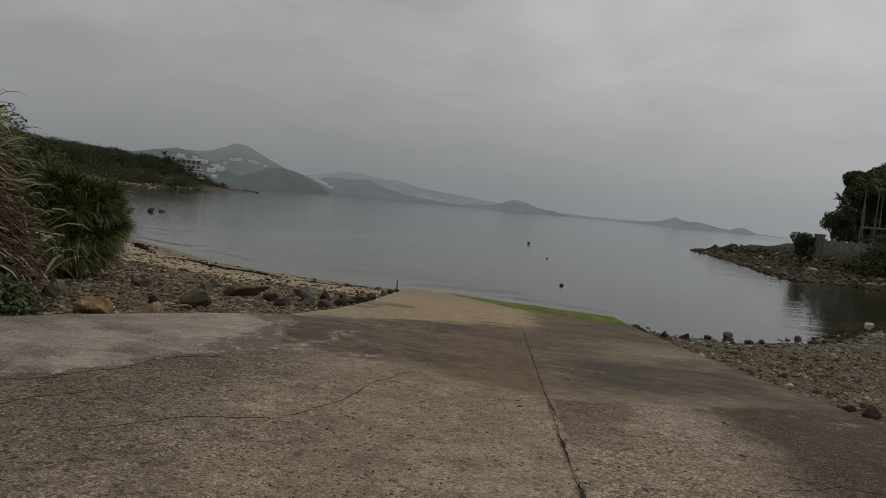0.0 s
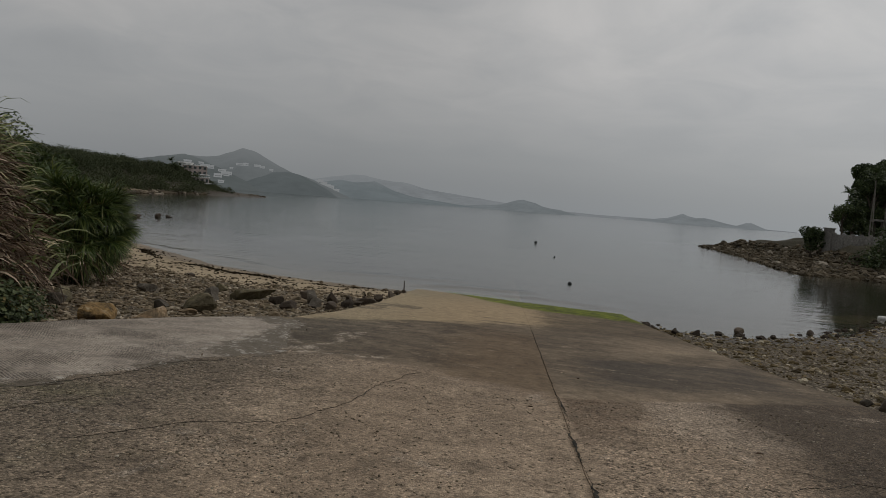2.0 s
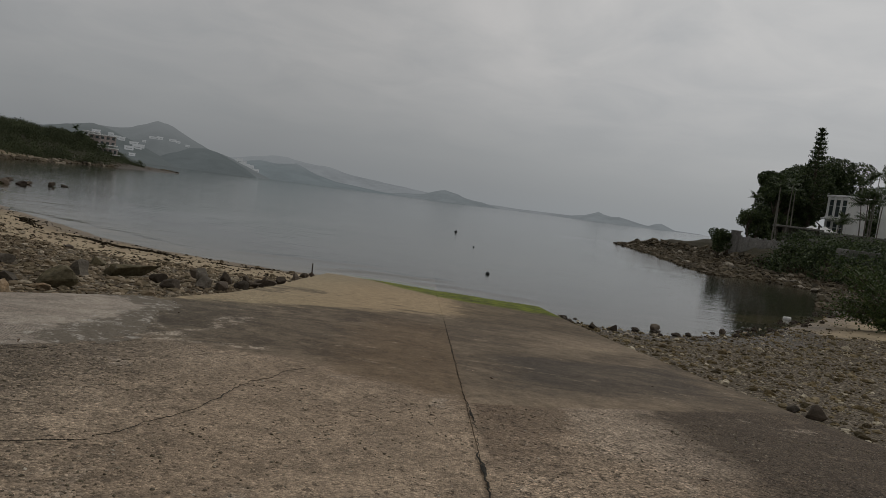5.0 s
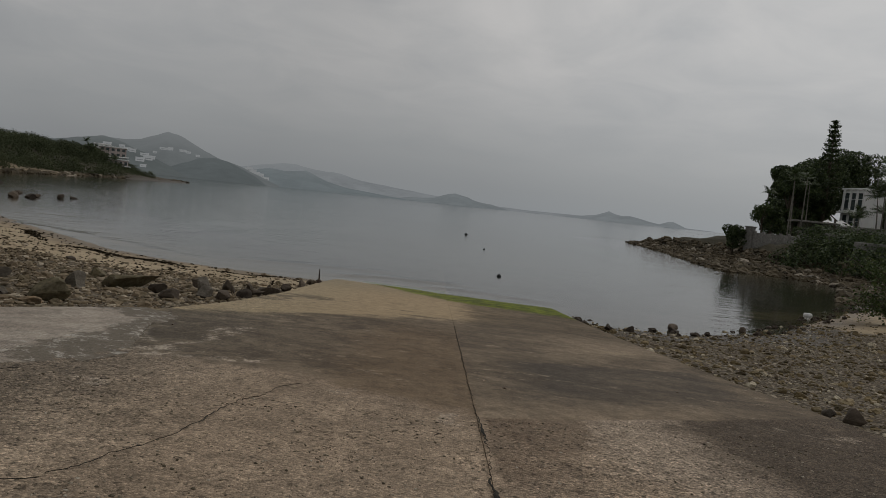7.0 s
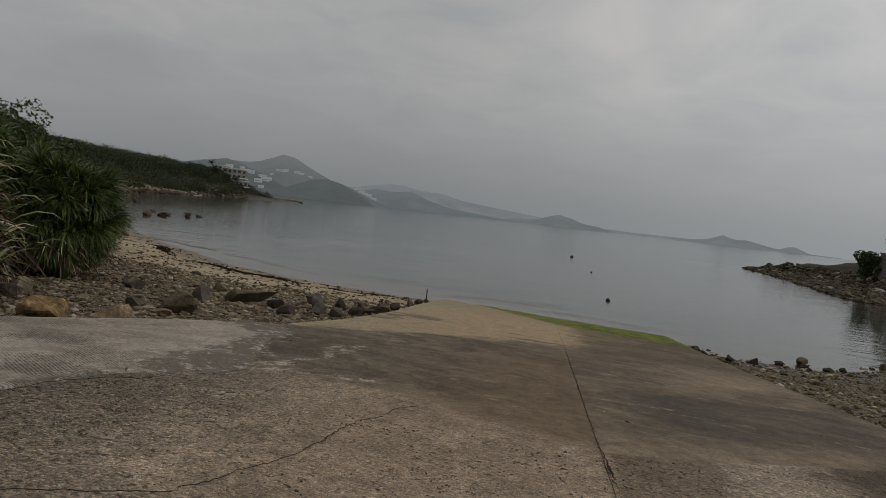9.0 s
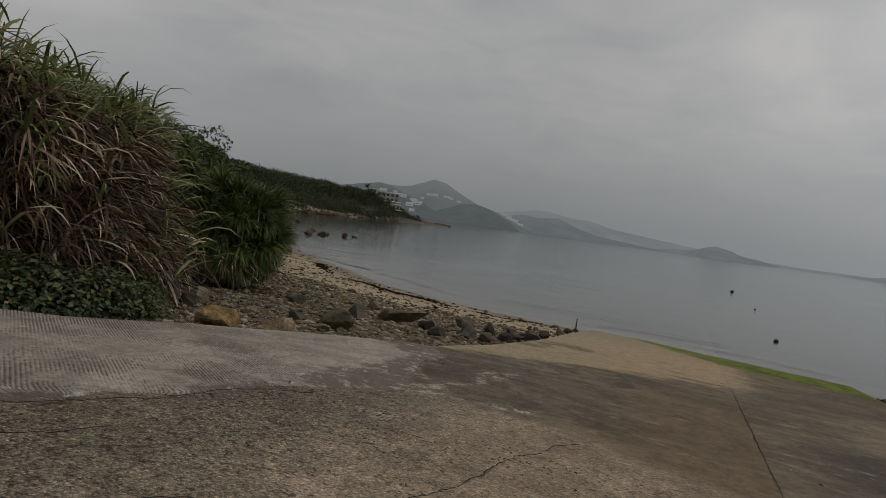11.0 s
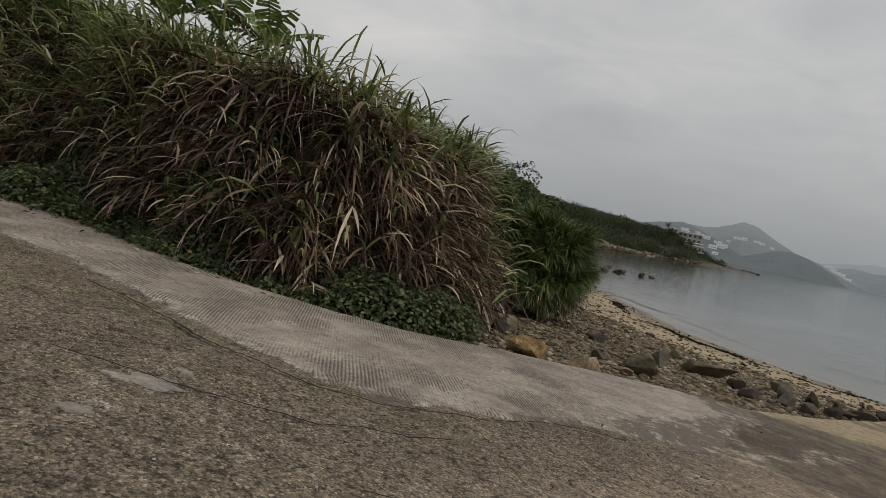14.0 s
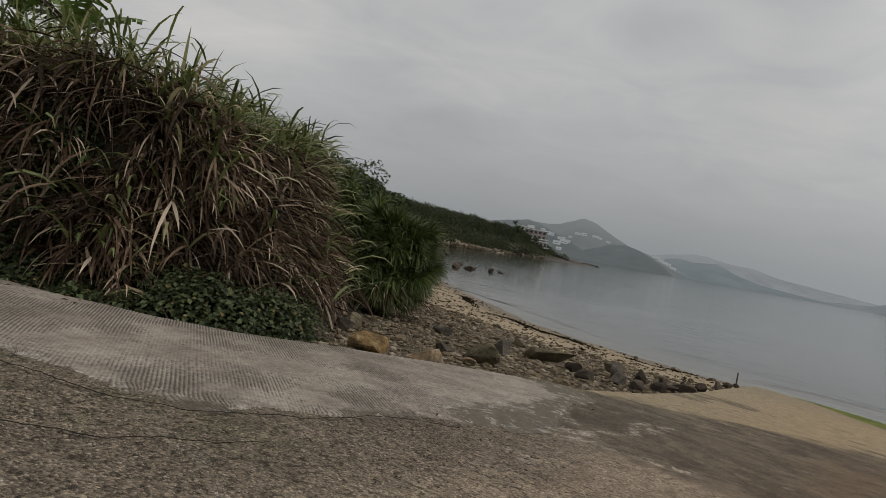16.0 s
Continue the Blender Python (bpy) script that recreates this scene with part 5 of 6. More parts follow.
for i, (x, y, w, h) in enumerate(DARKS):
    boulder(x, y, w * 0.8, h * 0.85, DARK_ROCK if i not in (1, 3) else GREY_ROCK, "dark rounded boulder lying along the slipway's edge" if i not in (1, 3) else "grey boulder among the dark rocks beside the slipway", i, group="boulders along the slipway")
boulder(-6.95, 8.2, 0.85, 0.42, YELLOW_ROCK, "large ochre-yellow boulder at the end of the concrete strip", 3, 0.36)
boulder(-6.5, 9.0, 0.75, 0.36, ORANGE_ROCK, "flat pale orange boulder on the pebbles", 4, 0.36)
boulder(-6.45, 10.5, 0.78, 0.42, OLIVE_ROCK, "olive-brown boulder streaked with white", 5)
boulder(-7.2, 12.8, 0.65, 0.35, GREY_ROCK, "grey weathered boulder on the pebble beach", 1)
boulder(-6.55, 13.8, 1.1, 0.42, OLIVE_ROCK, "broad flat brown rock half buried in pebbles", 2)
boulder(-8.1, 15.4, 0.55, 0.3, OLIVE_ROCK, "brown rock half buried in the beach", 4)
boulder(-7.05, 10.3, 0.36, 0.24, GREY_ROCK, "small pale grey rock on the pebbles", 0)
boulder(-9.0, 13.3, 0.5, 0.26, GREY_ROCK, "flat grey rock near the bush", 3)
boulder(-6.35, 10.0, 0.48, 0.13, ORANGE_ROCK, "flat white stone slab on the pebbles", 1)
boulder(-10.8, 19.3, 0.34, 0.2, DARK_ROCK, "small dark rock on the sand", 2)
boulder(-8.75, 9.9, 0.55, 0.36, OLIVE_ROCK, "brown rock under the hanging grass", 5)
boulder(-8.5, 9.4, 0.4, 0.28, GREY_ROCK, "grey rock under the hanging grass", 0)
boulder(5.15, 8.7, 0.36, 0.24, DARK_ROCK, "dark angular rock beside the slipway", 1)
boulder(4.95, 8.9, 0.3, 0.16, GREY_ROCK, "pale rock beside the slipway", 2)
boulder(6.95, 20.6, 0.34, 0.3, DARK_ROCK, "dark round stone standing in the shallows", 3)
boulder(5.25, 19.2, 0.3, 0.22, DARK_ROCK, "dark stone at the water's edge", 4)
boulder(4.5, 18.6, 0.45, 0.2, DARK_ROCK, "flat dark stone at the water's edge", 5)
boulder(9.75, 22.0, 0.34, 0.22, DARK_ROCK, "dark stone at the water's edge", 0)
boulder(30.2, 55.4, 1.7, 0.5, GREY_ROCK, "pale flat rock on the far side of the cove", 1)
boulder(34.5, 55.0, 1.2, 0.6, GREY_ROCK, "pale rock on the far side of the cove", 2)
for i, (x, y, w, h) in enumerate(((-34.5, 54.5, 1.0, 0.7), (-33.9, 56.0, 1.0, 0.5), (-33.7, 59.9, 1.1, 0.8), (-34.3, 57.6, 0.7, 0.4), (-33.4, 61.4, 0.8, 0.3), (-52.2, 80.3, 1.4, 0.7), (-53.4, 79.2, 1.2, 0.5), (-38, 61, 0.8, 0.4))):
    ob = boulder(x, y, w, h, DARK_ROCK, "dark rock standing out of the calm water", i, 0.0, "sea_rock", "rocks in the bay")
    ob.location.z = h * 0.18


# ---- far shore of the cove: garden, trees and white house ----
def at_ground(x, y, dz=0.0):
    return (x, y, float(ground_z(x, y)[0]) + dz)


def palm(at, tall, seed, label, crown=1.6, name="palm_tree"):
    rng = np.random.default_rng(seed)
    ob = tagged(new(name), label, "palm tree")
    ob.location = at
    bend = rng.uniform(-0.25, 0.25)
    path = [(bend * s * s, 0.1 * s, tall * s - (0.4 if s == 0 else 0)) for s in np.linspace(0, 1, 7)]
    V, F = tube(path, list(np.linspace(0.075, 0.045, 7)), 8)
    make("trunk", V, F, PALM_BARK, ob, True)
    top = np.array(path[-1])
    pieces = []
    for i in range(15):
        a, L = rng.uniform(0, 6.28), crown * rng.uniform(0.8, 1.15)
        lean, droop = rng.uniform(0.15, 1.3), rng.uniform(0.8, 1.6)
        p, prev = top.copy(), None
        side = np.array([-math.sin(a), math.cos(a), 0])
        for s in np.linspace(0, 1, 12):
            th = lean + droop * s
            step = np.array([math.sin(th) * math.cos(a), math.sin(th) * math.sin(a), math.cos(th)]) * L / 11
            q = p + step
            w = crown * 0.24 * math.sin(math.pi * min(0.15 + s, 1.0)) ** 0.7 + 0.02
            for sg in (-1, 1):
                tip = q + side * sg * w + np.array([0, 0, -w * 0.55])
                pieces.append((np.array([p, p + step * 0.75, tip]), np.array([[0, 1, 2]])))
            p = q
    V, F = merge(pieces)
    make("crown", V, F, LEAF_DARK, ob)
    return ob


PALM_BARK = mottled("palm_bark", (0.13, 0.12, 0.10), (0.19, 0.175, 0.15), (0.25, 0.23, 0.20), 1.5, 9.0, 0.9, 0.5, 0.02)


def norfolk_pine(at, tall, seed):
    rng = np.random.default_rng(seed)
    ob = tagged(new("norfolk_pine"), "tall narrow dark conifer rising above the other trees", "conifer")
    ob.location = at
    V, F = tube([(0, 0, -0.5), (0, 0, tall * 0.5), (0, 0, tall)], [0.35, 0.22, 0.03], 8)
    pieces, pts, nrm = [(V, F)], [], []
    for z in np.arange(tall * 0.2, tall - 0.2, 0.62):
        f = 1 - (z - tall * 0.2) / (tall * 0.8)
        reach = 0.28 + 1.75 * f ** 0.75
        for k in range(6):
            a = 2 * math.pi * k / 6 + z * 1.3 + rng.uniform(-0.2, 0.2)
            L = reach * rng.uniform(0.75, 1.15)
            end = np.array([math.cos(a) * L, math.sin(a) * L, z + 0.28 * L])
            pieces.append(tube([(0, 0, z), end * (0.5, 0.5, 1) - (0, 0, 0.08 * L), end], [0.05, 0.035, 0.015], 4))
            for s in np.linspace(0.25, 1.0, int(6 + 9 * L)):
                pts.append(end * (s, s, 0) + np.array([0, 0, z + 0.28 * L * s * s]) + rng.normal(0, 0.07, 3))
    V, F = merge(pieces)
    make("trunk", V, F, BARK, ob, True)
    c = np.repeat(np.array(pts), 3, 0)
    c = c + rng.normal(0, 0.09, c.shape)
    V, F = leaves(c, unit(rng.normal(size=c.shape)), rng.uniform(0.2, 0.4, len(c)), rng, 0.4)
    make("crown", V, F, LEAF_DARK, ob)
    return ob


norfolk_pine(at_ground(48.9, 88.5), 15.0, 401)
BIG = ((45.4, 87.5, 9.6, 6.0), (47.0, 91.0, 11.0, 7.0), (51.5, 98, 12.0, 8.5), (57, 98, 13.2, 10), (61, 98, 13.8, 10), (52, 98, 12.6, 9), (46.5, 93, 10.4, 7), (67, 99, 14, 11), (74, 101, 14, 11), (43.6, 87, 7.6, 4.6))
for i, (x, y, tall, wide) in enumerate(BIG):
    tree("tree", at_ground(x, y), tall, wide, LEAF_DARK, "large dense dark green tree behind the garden wall", 410 + i, 0.3, 14000, -0.05, 0.3)
tree("tree", at_ground(38.0, 79.5, 0), 5.0, 4.2, LEAF_DARK, "lower dark green tree at the wall's end", 421, 0.3, 3800, 0.0, 0.2)
tree("tree", at_ground(36.0, 77.6, 0), 4.6, 2.4, LEAF_MID, "thin open tree leaning over the wall", 423, 0.22, 900, 0.3, 0.1)
tree("tree", (31.0, 73.0, float(ground_z(31.0, 73.0)[0]) + 0.2), 3.3, 3.0, LEAF_DARK, "small round tree on the rocky point", 422, 0.22, 3600, 0.12, 0.12)
for i, (x, y, tall) in enumerate(((36.0, 71.6, 6.6), (36.7, 72.5, 7.2), (38.5, 73.8, 6.8), (40.4, 76.5, 6.0), (46.8, 73.2, 7.0), (48.6, 75.0, 7.4), (51.6, 76.4, 7.2))):
    palm(at_ground(x, y), tall, 430 + i, "slender grey-trunked palm beside the garden wall", 1.3)
palm(at_ground(37.8, 81.0), 5.9, 440, "small palm among the dark trees", 1.4)
for i, (x, y, tall) in enumerate(((45.6, 76.0, 2.0), (47.2, 78.0, 2.6), (50.2, 78.5, 2.4))):
    palm(at_ground(x, y), tall, 445 + i, "short palm in front of the white house", 1.7)
for i, (x, y, tall) in enumerate(((44.8, 70.9, 4.0), (45.5, 70.6, 4.9), (46.2, 70.1, 4.2))):
    palm(at_ground(x, y), tall, 460 + i, "leafy palm screening the white wall of the house", 2.1)

WALL_GREY = mottled("garden_wall_render", (0.20, 0.19, 0.175), (0.27, 0.26, 0.24), (0.32, 0.31, 0.29), 0.4, 6.0, 0.9, 0.3, 0.01)


def white_render():
    m, nt, b = shader("white_render", 0.8)
    n = noise_tex(nt, where(nt), 0.7, 6, 0.6)
    nt.links.new(ramp(nt, n, [(0.3, (0.70, 0.70, 0.68)), (0.7, (0.84, 0.84, 0.82))]), b.inputs["Base Color"])
    return m


WHITE = white_render()


def glass_material(name):
    m, nt, b = shader(name, 0.08, 0, 0.6)
    n = noise_tex(nt, where(nt), 0.6, 3)
    nt.links.new(ramp(nt, n, [(0.3, (0.03, 0.04, 0.042)), (0.7, (0.07, 0.085, 0.085))]), b.inputs["Base Color"])
    return m


GLASS = glass_material("window_glass")


def garden_wall():
    ob = tagged(new("garden_wall"), "long grey rendered garden wall with posts", "wall")
    a, b, n = Vector((32.6, 71.4, 0)), Vector((36.4, 66.6, 0)), 7
    turn = math.atan2(b.y - a.y, b.x - a.x)
    step = (b - a).length / n
    for i in range(n):
        c = a.lerp(b, (i + 0.5) / n)
        part("panel", box(bmesh.new(), (step - 0.22, 0.14, 2.6), (c.x, c.y, 2.2), 0.02, turn), WALL_GREY, ob)
    for i in range(n + 1):
        c = a.lerp(b, i / n)
        part("post", box(bmesh.new(), (0.24, 0.24, 2.8), (c.x, c.y, 2.25), 0.02, turn), WALL_GREY, ob)
    part("gate_pillar", box(bmesh.new(), (0.8, 0.7, 3.2), (32.3, 72.0, 2.4), 0.04, turn), WALL_GREY, ob)
    part("pillar_cap", box(bmesh.new(), (0.95, 0.85, 0.12), (32.3, 72.0, 4.05), 0.03, turn), WALL_GREY, ob)
    low = tagged(new("retaining_wall"), "low grey concrete retaining wall below the house", "wall")
    part("block", box(bmesh.new(), (3.2, 0.4, 2.2), (37.3, 63.6, 3.0), 0.04, turn * 0.6), WALL_GREY, low)
    part("block", box(bmesh.new(), (3.4, 0.4, 1.7), (36.4, 57.2, 2.7), 0.04, turn * 0.6), WALL_GREY, low)
    part("terrace_wall", box(bmesh.new(), (14, 0.4, 2.0), (46.5, 74.4, 4.3), 0.04, -0.45), WALL_GREY, low)


garden_wall()


def white_house():
    """Two storeys of tall windows on one side, a blank wall on the other, a taller block behind."""
    ob = tagged(new("house"), "modern white two-storey house with tall windows", "house")
    ob.location, ob.rotation_euler = (50.9, 83.4, 4.5), (0, 0, radians(-71))
    part("wall", box(bmesh.new(), (3.0, 3.4, 5.6), (-1.5, 1.75, 2.8), 0.04), WHITE, ob)
    part("roof", box(bmesh.new(), (3.4, 3.8, 0.22), (-1.5, 1.7, 5.7), 0.03), WHITE, ob)
    part("wall", box(bmesh.new(), (5.0, 5.5, 6.4), (3.2, 7.2, 3.2), 0.04), WHITE, ob)
    part("roof", box(bmesh.new(), (5.4, 5.9, 0.25), (3.2, 7.2, 6.5), 0.03), WHITE, ob)
    part("balcony", box(bmesh.new(), (3.2, 0.9, 0.2), (-1.5, -0.4, 2.75), 0.03), WHITE, ob)
    for i in range(4):
        part("column", box(bmesh.new(), (0.2, 0.2, 5.6), (-2.88 + i * 0.93, -0.08, 2.8), 0.02), WHITE, ob)
    for i in range(3):
        for z in (1.4, 4.15):
            x = -2.42 + i * 0.93
            win = part("window", box(bmesh.new(), (0.72, 0.06, 2.2), (x, 0.03, z), 0.01), GLASS, ob)
            bm = bmesh.new()
            for dx, sx, sz, dz in ((-0.36, 0.07, 2.2, 0), (0.36, 0.07, 2.2, 0), (0, 0.79, 0.07, 1.1), (0, 0.79, 0.07, -1.1), (0, 0.68, 0.05, 0.3)):
                box(bm, (sx, 0.1, sz), (x + dx, 0.0, z + dz))
            part("frame", bm, WHITE, win)
    for z in (1.5, 4.6):
        part("window", box(bmesh.new(), (1.4, 0.06, 1.3), (3.2, 4.43, z), 0.01), GLASS, ob)
    V, F = tube([(-1.0, 3.0, 5.8), (-1.0, 3.0, 7.4)], [0.05, 0.04], 6)
    mast = make("aerial", V, F, WALL_GREY, ob)
    part("aerial_arm", box(bmesh.new(), (0.8, 0.05, 0.05), (-1.0, 3.0, 7.2)), WALL_GREY, mast)


white_house()


def parasol(at, wide):
    ob = tagged(new("parasol"), "open white garden parasol on the terrace", "parasol", "parasols on the terrace")
    ob.location = at
    V, F = tube([(0, 0, -2.2), (0, 0, 0.55)], [0.04, 0.03], 6)
    make("pole", V, F, WHITE, ob)
    k = 8
    V = [(0, 0, 0.6)] + [(math.cos(i * 6.283 / k) * wide, math.sin(i * 6.283 / k) * wide, 0.0) for i in range(k)] + [(math.cos(i * 6.283 / k) * wide, math.sin(i * 6.283 / k) * wide, -0.12) for i in range(k)]
    F3 = [(0, 1 + i, 1 + (i + 1) % k) for i in range(k)]
    F4 = [(1 + i, 1 + k + i, 1 + k + (i + 1) % k, 1 + (i + 1) % k) for i in range(k)]
    make("canopy", V, [np.array(F4), np.array(F3)], WHITE, ob)


parasol((43.0, 76.8, 5.25), 1.0)
parasol((44.3, 76.4, 5.3), 1.25)


def pergola():
    ob = tagged(new("pergola"), "dark pergola roof in the garden", "pergola")
    dark = plain("dark_timber", (0.10, 0.085, 0.07), 0.8)
    for x, y in ((38.6, 74.5), (42.0, 73.6), (39.2, 77.0), (42.6, 76.0)):
        part("post", box(bmesh.new(), (0.18, 0.18, 2.2), (x, y, float(ground_z(x, y)[0]) + 0.9), 0.01, -0.26), dark, ob)
    part("roof", box(bmesh.new(), (4.6, 3.2, 0.2), (40.6, 75.3, 5.3), 0.03, -0.26), WALL_GREY, ob)


pergola()


def shrubbery(name, n, x0, x1, y0, y1, keep, size, mat, seed, label, leaf=0.25, per=26):
    """Rounded leafy lumps over a slope, joined."""
    rng = np.random.default_rng(seed)
    x, y = scatter(n, x0, x1, y0, y1, lambda a, b: keep(a, b, rng), rng)
    r = rng.uniform(size[0], size[1], n)
    z = height(x, y)[0]
    pick = np.repeat(np.arange(n), per)
    d = unit(rng.normal(size=(len(pick), 3)) + (0, 0, 0.5))
    c = np.stack([x, y, z + r * 0.45], -1)[pick] + d * (r[pick] * rng.uniform(0.7, 1.2, len(pick)))[:, None]
    V, F = leaves(c, unit(d + rng.normal(size=d.shape) * 0.5), rng.uniform(0.6, 1.4, len(c)) * leaf, rng, 0.65)
    return tagged(make(name, V, F, mat), label, "shrubs", kind="stuff")


shrubbery("shrubs", 420, 29, 48, 47, 76, lambda x, y, r: (lambda k: (k > 0.3) & (k < 9))(inside_distance(x, y, PARK)) & (y < 108 - x) & ~((x < 36.5) & (y > 62.5)), (0.5, 1.2), LEAF_DARK, 451, "dark green shrubs on the bank below the garden wall", 0.24, 70)
shrubbery("shrubs", 60, 22, 34, 27, 47, lambda x, y, r: (lambda k: (k > 0.2) & (k < 5))(inside_distance(x, y, PARK)), (0.5, 1.1), LEAF_MID, 452, "green shrubs beside the cove beach", 0.2, 90)


def leaning_shrub():
    """Low branches reaching over the beach from the cove's right shore."""
    rng = np.random.default_rng(461)
    ob = tagged(new("leaning_shrub"), "low straggling green shrub reaching over the beach", "shrub")
    ob.location = at_ground(18.9, 26.6)
    pieces, pts = [], []
    for i in range(16):
        a = rng.uniform(2.2, 4.4)
        L = rng.uniform(1.6, 3.3)
        end = np.array([math.cos(a) * L, math.sin(a) * L * 0.7, rng.uniform(0.5, 2.6)])
        mid = end * 0.5 + (0, 0, 0.3)
        pieces.append(tube([(0, 0, -0.2), mid, end], [0.05, 0.03, 0.012], 5))
        for s in np.linspace(0.3, 1, 34):
            pts.append(mid * 2 * s * (1 - s) + end * s * s + rng.normal(0, 0.2, 3))
    V, F = merge(pieces)
    make("stem", V, F, BARK, ob, True)
    c = np.repeat(np.array(pts), 7, 0)
    c = c + rng.normal(0, 0.14, c.shape)
    V, F = leaves(c, unit(rng.normal(size=c.shape) + (0, 0, 0.6)), rng.uniform(0.08, 0.17, len(c)), rng, 0.6)
    make("crown", V, F, LEAF_MID, ob)


leaning_shrub()

# ---- headland on the other side of the bay ----
shrubbery("woods", 3600, -240, -14, 14, 285, lambda x, y, r: (lambda g: (g > np.where(y > 75, -4.5, 1.2)) & (g < 75) & (r.uniform(0, 1, len(x)) < np.where(g < 30, 1, 0.4)))(inside_distance(x, y, GREEN)) & (y > 30 + 0 * x), (0.9, 2.6), LEAF_WOOD, 471, "dark green woods covering the headland", 0.42, 95)
shrubbery("scrub", 500, -60, -13, 13, 62, lambda x, y, r: (lambda g: (g > 0.6) & (g < 16))(inside_distance(x, y, GREEN)), (0.5, 1.2), LEAF_MID, 472, "green scrub above the beach", 0.22, 60)

PINK = mottled("pink_render", (0.30, 0.25, 0.23), (0.40, 0.34, 0.315), (0.46, 0.40, 0.375), 0.2, 3.0, 0.9, 0.2, 0.02)


def headland_house(name, at, size, turn, mat, label, rows=2, cols=4):
    ob = tagged(new(name), label, "house", "houses on the headland")
    ob.location, ob.rotation_euler = at, (0, 0, turn)
    w, d, h = size
    part("wall", box(bmesh.new(), size, (0, 0, h / 2), 0.05), mat, ob)
    part("roof", box(bmesh.new(), (w + 0.6, d + 0.6, 0.35), (0, 0, h + 0.15), 0.05), WHITE, ob)
    part("terrace", box(bmesh.new(), (w + 1.6, 2.0, 0.3), (0, -d / 2 - 1.0, 0.3), 0.04), WHITE, ob)
    for i in range(cols):
        for j in range(rows):
            x, z = (i + 0.5) / cols * w - w / 2, (j + 0.55) * h / rows
            part("window", box(bmesh.new(), (w / cols * 0.55, 0.12, h / rows * 0.5), (x, -d / 2 - 0.03, z), 0.02), GLASS, ob)
    return ob


def raised(x, y, dz):
    return (x, y, float(ground_z(x, y)[0]) + dz)


headland_house("house", raised(-124.5, 257, 1.6), (9.0, 6, 3.6), radians(26), PINK, "pale pink house with dark windows on the headland", 2, 5)
headland_house("house", raised(-120.5, 253, 0.8), (6.5, 5, 2.4), radians(30), PINK, "low pale house on the headland", 1, 4)
headland_house("house", raised(-131, 262, 1.6), (5, 5, 3.0), radians(20), WHITE, "white house behind the pink one on the headland", 2, 3)
for i, (x, y) in enumerate(((-126.5, 243), (-119.5, 247), (-117.2, 243), (-127.8, 244))):
    palm(raised(x, y, 0), 3.6 + 0.4 * i, 480 + i, "dark bushy palm beside the headland houses", 2.4)
for i, (x, y, tall) in enumerate(((-129, 249, 5.2), (-125.5, 245, 3.4), (-122.0, 243.5, 3.4), (-118.6, 249, 3.0), (-117.6, 255, 3.2), (-132, 252, 5.0), (-116.8, 246, 2.4))):
    tree("tree", raised(x, y, -0.2), tall, 5.0, LEAF_WOOD, "round dark tree among the headland houses", 490 + i, 0.4, 1800, -0.05, 0.15)


# white houses and towers far off on the slopes
def hill_house(name, az, el, profile_dist, deep, crest_el, w, h, mat, label):
    """A small building on the front slope of a far ridge, where the slope has that height."""
    top = math.tan(radians(crest_el)) * profile_dist + 3.1
    rows = np.array([0, 0.12, 0.28, 0.45, 0.62, 0.8, 1.0])
    hgt = np.array([-0.02, 0.12, 0.3, 0.5, 0.7, 0.88, 1.0])
    ts = np.linspace(0, 1, 200)
    R = profile_dist * (1 - deep + deep * ts)
    gap = np.interp(ts, rows, hgt) * top - 1.0 - 3.1 - np.tan(radians(el)) * R
    k = int(np.abs(gap).argmin())
    r = R[k]
    ob = tagged(new(name), label, "house", "white houses on the far hills")
    ob.location = (math.sin(radians(az)) * (r - 12), math.cos(radians(az)) * (r - 12), 3.1 + math.tan(radians(el)) * r - h * 0.5)
    ob.rotation_euler = (0, 0, -radians(az))
    part("wall", box(bmesh.new(), (w, 14, h), (0, 0, h / 2), 0.2), mat, ob)
    part("roof", box(bmesh.new(), (w + 1, 15, 0.8), (0, 0, h + 0.2), 0.2), mat, ob)
    part("window", box(bmesh.new(), (w * 0.7, 0.3, h * 0.22), (0, -7.1, h * 0.45), 0.05), HAZE_GLASS, ob)


# Haze over the far buildings is emission mixed into wall and window colours.
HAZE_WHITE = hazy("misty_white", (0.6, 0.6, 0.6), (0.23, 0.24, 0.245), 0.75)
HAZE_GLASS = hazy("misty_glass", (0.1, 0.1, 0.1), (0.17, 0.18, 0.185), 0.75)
PEAK_LINE = [(-28.4, 1.97), (-26.4, 2.41), (-24.3, 2.32), (-22.0, 3.15), (-20.8, 2.75), (-18.1, 1.6), (-14.7, 0.5)]


def crest_at(line, az):
    return float(np.interp(az, [q[0] for q in line], [q[1] for q in line]))


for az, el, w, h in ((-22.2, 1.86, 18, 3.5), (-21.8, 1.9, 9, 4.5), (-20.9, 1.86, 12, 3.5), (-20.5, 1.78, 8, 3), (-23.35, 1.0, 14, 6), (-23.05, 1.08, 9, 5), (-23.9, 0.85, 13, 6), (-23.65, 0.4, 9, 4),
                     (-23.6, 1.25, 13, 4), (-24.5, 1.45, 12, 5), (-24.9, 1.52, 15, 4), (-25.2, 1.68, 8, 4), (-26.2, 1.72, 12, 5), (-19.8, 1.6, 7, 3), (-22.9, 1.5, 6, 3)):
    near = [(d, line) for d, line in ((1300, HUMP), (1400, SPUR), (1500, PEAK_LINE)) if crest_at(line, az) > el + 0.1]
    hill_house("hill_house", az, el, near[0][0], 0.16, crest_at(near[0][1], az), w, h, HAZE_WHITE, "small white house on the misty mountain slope")
